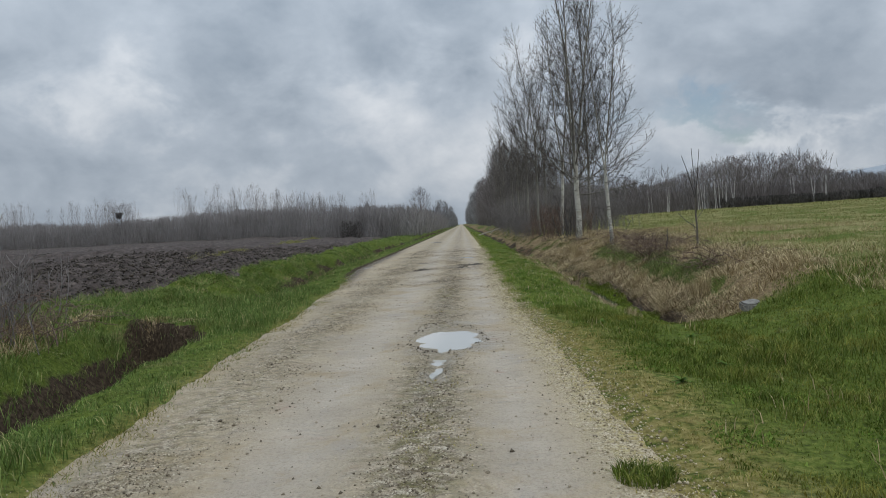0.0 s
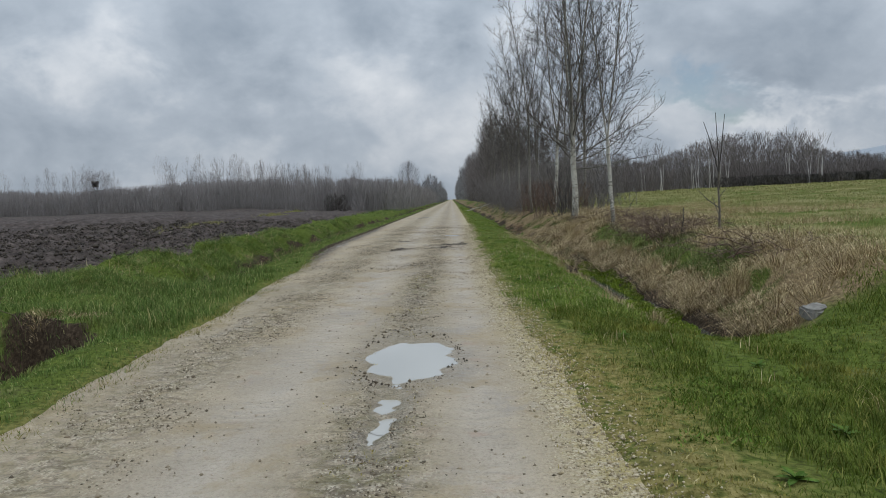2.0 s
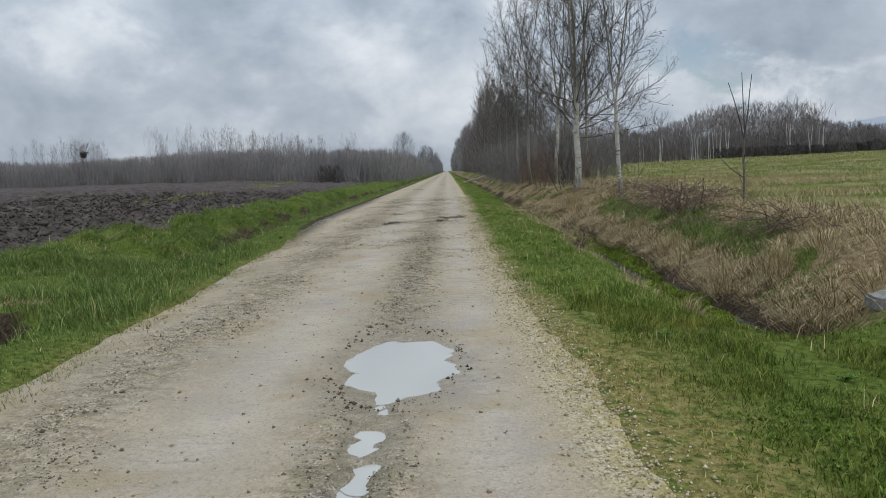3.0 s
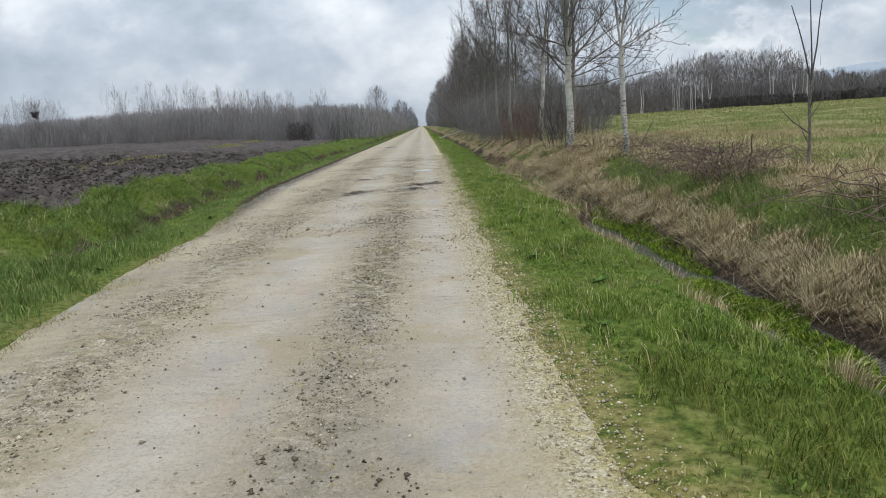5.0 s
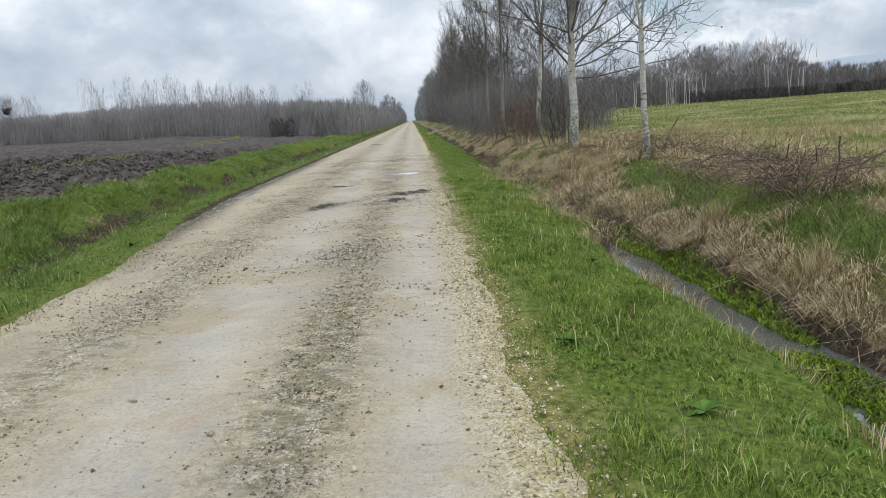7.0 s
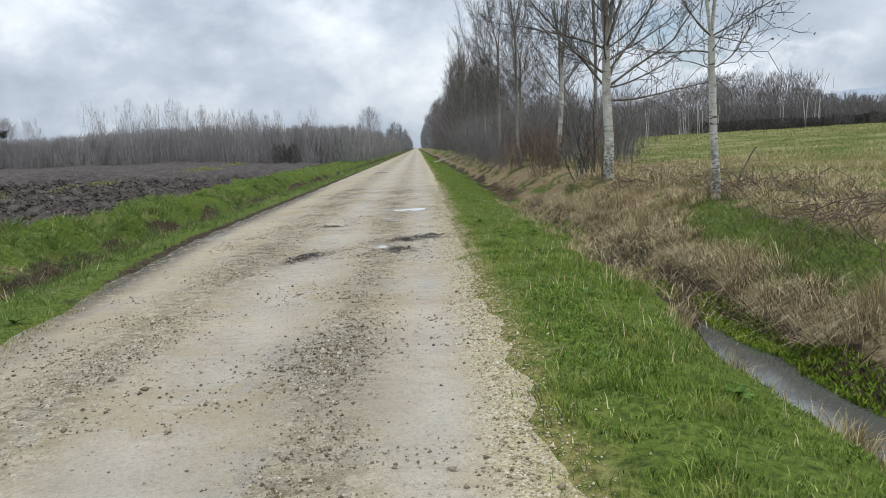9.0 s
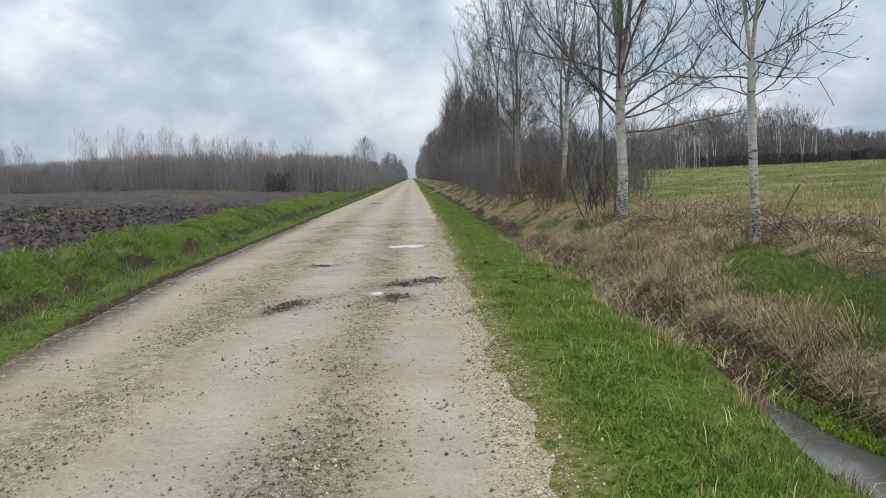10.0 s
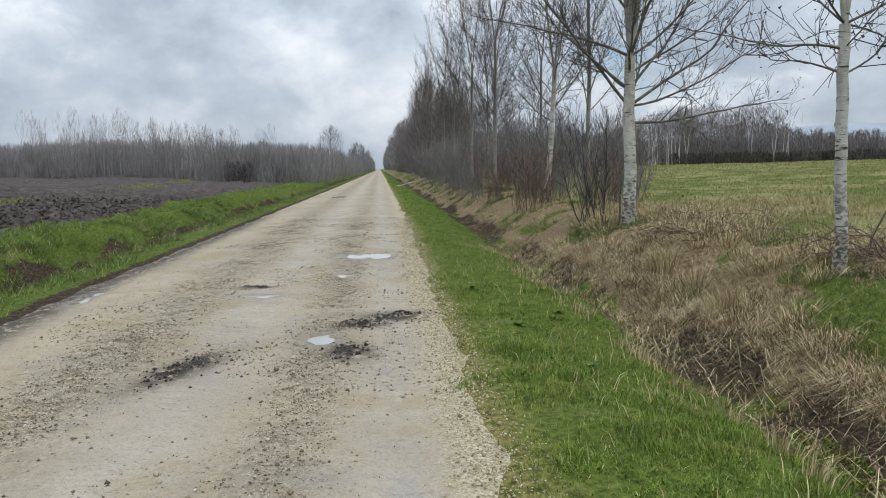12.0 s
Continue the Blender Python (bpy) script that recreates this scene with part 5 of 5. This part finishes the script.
# pale fallen branch far along the verge
s = Soup()
fb = np.random.default_rng(61)
s.tube(bent((0, 0, 0.12), (1, 0.2, 0.12), 2.6, 8, fb, 0.1, 0.07), np.linspace(0.07, 0.03, 8), 6)
s.tube(bent((1.4, 0.3, 0.22), (0.6, -0.5, 0.5), 1.0, 6, fb, 0.1, 0.07), np.linspace(0.04, 0.015, 6), 5)
fallen = new("fallen_branch", s.mesh("fallen_branch", PALE_WOOD))
fallen.matrix_basis = pose(1.7, 80.0, float(land(2.4, 80.0)) + 0.05)
tagged(fallen, "pale fallen branch lying on the verge by the ditch", "branch")


# ---- distant woods ----
def rand_pts(n, x0, x1, y0, y1, seed):
    r = np.random.default_rng(seed)
    return np.stack([r.uniform(x0, x1, n), r.uniform(y0, y1, n)], 1)


def far_crowns(name, label, pts, height, per, material, seed, wide, low, twig, width, fan=0.45, category="woodland", trunk=0.08, uneven=0.5, fall=None):
    """Bare trees far off, one mesh: each a stem with a rounded head of fine twigs that fan upwards."""
    rnd = np.random.default_rng(seed)
    pts = np.asarray(pts, float)
    n = len(pts)
    root = np.stack([pts[:, 0], pts[:, 1], land(pts[:, 0], pts[:, 1]) - 0.1], 1)
    h = height * rnd.uniform(0.82, 1.08, n) * (1 + uneven * vnoise(pts[:, 0], pts[:, 1], 0.09, 5 + seed))
    if fall:
        h = h * np.interp(pts[:, 0], *fall)
    u = rnd.uniform(-1, 1, (n, per))
    a = rnd.uniform(0, 2 * np.pi, (n, per))
    r = np.sqrt(rnd.uniform(0, 1, (n, per)) * (1 - u * u)) * wide * h[:, None]
    mid_z = (1 + low) / 2
    z = (mid_z + (1 - low) / 2 * u) * h[:, None]
    p = root[:, None] + np.stack([r * np.cos(a), r * np.sin(a), z], -1)
    ln = twig * rnd.uniform(0.5, 1.3, (n, per))
    out = np.stack([fan * np.cos(a) + rnd.normal(0, 0.12, (n, per)), fan * np.sin(a) + rnd.normal(0, 0.12, (n, per)), rnd.uniform(0.7, 1.1, (n, per))], -1) * ln[..., None]
    b = rnd.uniform(0, 2 * np.pi, (n, per))
    side = np.stack([np.cos(b), np.sin(b), 0 * b], -1) * (width / 2 * rnd.uniform(0.5, 1.3, (n, per)))[..., None]
    p = p - 0.6 * out
    stem = np.stack([root - (trunk / 2, 0, 0), root + (trunk / 2, 0, 0), root + np.stack([rnd.normal(0, 0.02, n) * h, 0 * h, 0.93 * h], 1)], 1)
    v = np.concatenate([np.stack([p - side, p + side, p + out], 2).reshape(-1, 3), stem.reshape(-1, 3)])
    ob = new(name, to_mesh(name, v, None, np.arange(len(v)).reshape(-1, 3), material))
    return tagged(ob, label, category, kind="stuff")


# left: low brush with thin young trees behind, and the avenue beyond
# the twig colours used here are already paled for haze
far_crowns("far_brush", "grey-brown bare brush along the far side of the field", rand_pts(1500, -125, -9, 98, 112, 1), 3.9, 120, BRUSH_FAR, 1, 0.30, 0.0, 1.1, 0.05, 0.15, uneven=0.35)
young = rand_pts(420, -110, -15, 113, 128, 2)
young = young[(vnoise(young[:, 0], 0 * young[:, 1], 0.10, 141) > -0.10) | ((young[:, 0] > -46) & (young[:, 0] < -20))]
far_crowns("far_trees", "thin bare young trees standing behind the brush", young, 7.6, 110, BRUSH_HAZE, 2, 0.11, 0.35, 1.2, 0.024, 0.26, trunk=0.07, uneven=0.45)
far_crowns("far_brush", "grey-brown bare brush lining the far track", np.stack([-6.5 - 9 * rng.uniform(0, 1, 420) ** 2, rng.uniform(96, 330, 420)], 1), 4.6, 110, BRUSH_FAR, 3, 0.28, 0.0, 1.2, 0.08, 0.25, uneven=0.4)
far_crowns("far_trees", "bare trees lining the far end of the track, haze put into their colour", np.stack([-5.5 - 7 * rng.uniform(0, 1, 120), rng.uniform(300, 900, 120)], 1), 10.5, 170, MISTY, 4, 0.22, 0.05, 1.8, 0.22)
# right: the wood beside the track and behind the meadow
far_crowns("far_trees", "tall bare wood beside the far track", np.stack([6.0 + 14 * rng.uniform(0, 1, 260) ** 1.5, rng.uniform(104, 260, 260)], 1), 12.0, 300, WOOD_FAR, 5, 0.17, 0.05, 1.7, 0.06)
far_crowns("far_trees", "tall trees at the far end of the track, paled in colour for haze", np.stack([6.0 + 10 * rng.uniform(0, 1, 130), rng.uniform(260, 900, 130)], 1), 18.0, 190, MISTY, 6, 0.16, 0.05, 2.4, 0.26)
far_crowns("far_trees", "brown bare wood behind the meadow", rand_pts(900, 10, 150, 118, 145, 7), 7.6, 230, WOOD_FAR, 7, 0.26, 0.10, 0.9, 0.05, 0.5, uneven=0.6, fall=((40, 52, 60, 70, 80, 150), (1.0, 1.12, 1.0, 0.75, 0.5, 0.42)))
far_crowns("far_trees", "bare trees beyond the far hedge, mist put into their pale colour", rand_pts(320, 70, 330, 220, 260, 12), 8.5, 150, MISTY, 12, 0.3, 0.05, 1.4, 0.10, 0.5)
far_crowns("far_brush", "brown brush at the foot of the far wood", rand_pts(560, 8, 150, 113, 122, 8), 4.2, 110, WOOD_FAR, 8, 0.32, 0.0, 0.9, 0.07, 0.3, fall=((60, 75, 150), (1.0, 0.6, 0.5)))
far_crowns("far_hedge", "dark evergreen hedge along the far side of the meadow", rand_pts(420, 40, 150, 109, 116, 9), 2.3, 130, EVERGREEN, 9, 0.55, 0.0, 0.4, 0.16, 0.5, uneven=0.6)


def birch(seed):
    rnd = np.random.default_rng(seed)
    root = new("birch_tree")
    for _ in range(3):
        s = Soup()
        a = rnd.uniform(0, 6.28)
        s.tube(bent((rnd.normal(0, 0.4), rnd.normal(0, 0.4), 0), (0.10 * math.cos(a), 0.10 * math.sin(a), 1), 4.4, 7, rnd, 0.1, 0.02), np.linspace(0.06, 0.025, 7), 5)
        part("trunk", s.mesh("trunk", BIRCH, True), root)
    t = Soup()
    for _ in range(60):
        p = np.array([rnd.normal(0, 0.7), rnd.normal(0, 0.7), rnd.uniform(3.5, 7.0)])
        t.tube(bent(p, (rnd.normal(0, 0.5), rnd.normal(0, 0.5), 1), 1.6, 3, rnd), (0.03, 0.02, 0.01), 3)
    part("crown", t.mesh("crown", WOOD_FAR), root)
    return tagged(root, "white-stemmed birch clump at the edge of the wood", "tree", "birches at the wood's edge")


first_birch = stand(birch(71), 40.0, 113.0)
br = np.random.default_rng(72)
for bx in (30, 31.5, 37.5, 38.8, 41.2, 42.3, 52.5, 53.6, 55):
    place_copy(first_birch, bx, 112.5 + br.uniform(-2, 3), br.uniform(0, 360), br.uniform(0.8, 1.1))

# a low wooded hill far beyond the meadow, haze put into its colour
hx = np.linspace(250, 2600, 90)
hz = 6 + 88 * np.exp(-(((hx - 1150) / 420) ** 2)) + 8 * fbm(hx, 0 * hx, 0.01, 4, 88)
hv = np.concatenate([np.stack([hx, 1500 + 0 * hx, 0 * hx - 5], 1), np.stack([hx, 1700 + 0 * hx, hz], 1), np.stack([hx, 2100 + 0 * hx, 0 * hx - 5], 1)])
hq = np.concatenate([np.stack([np.arange(89) + 90 * r, np.arange(89) + 1 + 90 * r, np.arange(89) + 91 + 90 * r, np.arange(89) + 90 + 90 * r], 1) for r in (0, 1)])
tagged(new("backdrop_hill", to_mesh("backdrop_hill", hv, hq, None, HILL, True)), "wooded hill on the horizon, coloured pale blue-grey for haze", "hill", kind="structure")

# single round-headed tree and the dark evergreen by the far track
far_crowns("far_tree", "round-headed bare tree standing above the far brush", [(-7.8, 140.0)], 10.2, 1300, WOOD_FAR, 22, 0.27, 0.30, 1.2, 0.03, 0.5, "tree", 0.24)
far_crowns("far_hedge", "dark evergreen bush in the far brush", [(-16.2 + 0.5 * k, 97.0 + 0.3 * k) for k in range(5)], 2.6, 240, EVERGREEN, 21, 0.26, 0.0, 0.5, 0.05, 0.4, uneven=0.9)

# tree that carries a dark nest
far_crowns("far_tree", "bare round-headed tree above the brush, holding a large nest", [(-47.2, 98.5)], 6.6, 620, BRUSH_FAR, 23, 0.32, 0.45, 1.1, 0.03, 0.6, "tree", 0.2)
s = Soup()
nr = np.random.default_rng(81)
for _ in range(260):
    a, u = nr.uniform(0, 6.28), nr.uniform(0, 1)
    r = 0.08 + 0.34 * u
    p = np.array([r * math.cos(a), r * math.sin(a), 0.75 * u])
    s.tube([p, p + (0.35 * math.cos(a + 1.6), 0.35 * math.sin(a + 1.6), nr.uniform(-0.05, 0.2))], (0.035, 0.02), 3)
nest = new("nest", s.mesh("nest", NEST))
nest.location = (-47.2, 98.0, float(land(-47.2, 98.0)) + 3.75)
tagged(nest, "dark funnel-shaped stick nest in a bare tree", "nest")

# ---- stones, clods and chips on the track ----
def pebble(seed):
    rnd = np.random.default_rng(seed)
    bmp = bmesh.new()
    bmesh.ops.create_icosphere(bmp, subdivisions=1, radius=1.0)
    for v in bmp.verts:
        v.co *= rnd.uniform(0.7, 1.15)
        v.co.z *= 0.6
        v.co.x *= 1.2
    mesh = bpy.data.meshes.new("stone")
    bmp.to_mesh(mesh)
    bmp.free()
    mesh.materials.append(STONE)
    return mesh


pebbles = [pebble(k) for k in range(7)]


def chips(name, x, y, size, material, label, sink=0.25):
    """Many small angular chips, joined."""
    n = len(x)
    z = land(x, y)
    base = np.array([(1, 0, 0), (-0.5, 0.87, 0), (-0.5, -0.87, 0), (0.1, 0.1, 0.8), (0, 0, -0.6)])
    a = rng.uniform(0, 2 * np.pi, n)
    sc = size * np.exp(rng.normal(0, 0.4, n))
    v = base[None] * rng.uniform(0.6, 1.3, (n, 5, 1)) * sc[:, None, None]
    vx = v[..., 0] * np.cos(a)[:, None] - v[..., 1] * np.sin(a)[:, None]
    vy = v[..., 0] * np.sin(a)[:, None] + v[..., 1] * np.cos(a)[:, None]
    V = np.stack([vx + x[:, None], vy + y[:, None], v[..., 2] + z[:, None] + (sc * sink)[:, None]], -1).reshape(-1, 3)
    t = np.array([(0, 1, 3), (1, 2, 3), (2, 0, 3), (1, 0, 4), (2, 1, 4), (0, 2, 4)])
    T = (np.arange(n)[:, None, None] * 5 + t[None]).reshape(-1, 3)
    ob = new(name, to_mesh(name, V, None, T, material))
    return tagged(ob, label, "gravel", kind="stuff")


def dry(x, y):
    out = np.ones_like(x)
    for px, py, rx, ry, depth, level in PUDDLES:
        out = out * (np.hypot((x - px) / rx, (y - py) / ry) > 1.15)
    return out


gx, gy = scatter(-3.0, -1.3, 2.5, 40.0, 2300, lambda x, y: np.exp(-(((x + 2.15) / 0.36) ** 2)) * sstep(fbm(x, y, 1.3, 3, 63), -0.12, 0.25))
chips("gravel", gx, gy, 0.0058, CHIP, "loose grey stone chips along the wheel track")
gx, gy = scatter(-0.95, 0.15, 2.5, 40.0, 2800, lambda x, y: np.exp(-(((x + 0.42) / 0.22) ** 2)) * sstep(fbm(x, y, 1.5, 3, 64), -0.3, 0.2) * dry(x, y))
chips("gravel", gx, gy, 0.0058, CHIP, "loose grey stone chips on the centre strip")
gx, gy = scatter(0.35, 1.35, 2.5, 40.0, 2400, lambda x, y: np.exp(-((x - right_edge(y) + 0.06) / 0.19) ** 2))
chips("gravel", gx, gy, 0.0065, CHIP_PALE, "pale limestone chips spread along the track edge")
gx, gy = scatter(-3.6, 0.9, 2.5, 30.0, 45, lambda x, y: (x > left_edge(y)) * dry(x, y))
chips("gravel", gx, gy, 0.0065, CHIP, "scattered small chips on the gravel track")
gx, gy = scatter(-3.2, 0.7, 15.0, 40.0, 260, lambda x, y: sstep(fbm(x, y, 1.0, 4, 121), 0.02, 0.22) * dry(x, y))
chips("gravel", gx, gy, 0.0085, CHIP, "crumbled earth and stones in patches on the track")
gx, gy = scatter(-0.95, -0.1, 16.7, 18.8, 1100, lambda x, y: np.exp(-(((x + 0.5) / 0.3) ** 2) - ((y - 17.7) / 0.7) ** 2))
chips("gravel", gx, gy, 0.0095, CHIP, "coarse wet stones in a filled pothole")
for mx, my, a, b, turn in MUDS:
    n = int(1300 * a * b) + 25
    u, w = rng.normal(0, 0.55, n) * a, rng.normal(0, 0.75, n) * b
    c2, s2 = math.cos(radians(turn)), math.sin(radians(turn))
    chips("mud_clods", mx + u * c2 - w * s2, my + u * s2 + w * c2, 0.011, CLOD, "dark wet mud clods dropped on the track")["category"] = "mud"
a = rng.uniform(0, 2 * np.pi, 260)
r = rng.normal(1.0, 0.08, 260)
gx, gy = -0.36 + 0.46 * r * np.cos(a), 8.95 + 1.05 * r * np.sin(a)
chips("mud_crumbs", gx, gy, 0.008, CHIP_WET, "dark wet crumbs along the rim of a puddle")["category"] = "mud"
# clods of the ploughed field
gx, gy = scatter(-24.0, -7.4, 14.0, 52.0, 70, lambda x, y: (x < field_edge(y) - 0.2) * 1.0)
chips("soil_clods", gx, gy, 0.04, CLOD, "broken clods of dark ploughed soil", 0.1)["category"] = "soil"

# the larger stones, one by one
sr = np.random.default_rng(91)
count = 0
while count < 290:
    zone = sr.random()
    sy = 3.2 + 21.0 * sr.random()
    sx = -2.15 + 0.36 * sr.normal() if zone < 0.5 else (-0.42 + 0.25 * sr.normal() if zone < 0.8 else (0.55 + 0.12 * sr.normal() if zone < 0.86 else sr.uniform(-2.6, 0.6)))
    if dry(np.array([sx]), np.array([sy]))[0] < 0.5:
        continue
    size = 0.008 + 0.011 * sr.random() ** 3
    ob = new("stone", pebbles[count % 7])
    ob.parent = road
    ob.matrix_basis = pose(sx, sy, float(land(sx, sy)) + size * 0.2, sr.uniform(-15, 15), sr.uniform(-15, 15), sr.uniform(0, 360)) @ Matrix.Diagonal((size, size, size, 1))
    count += 1
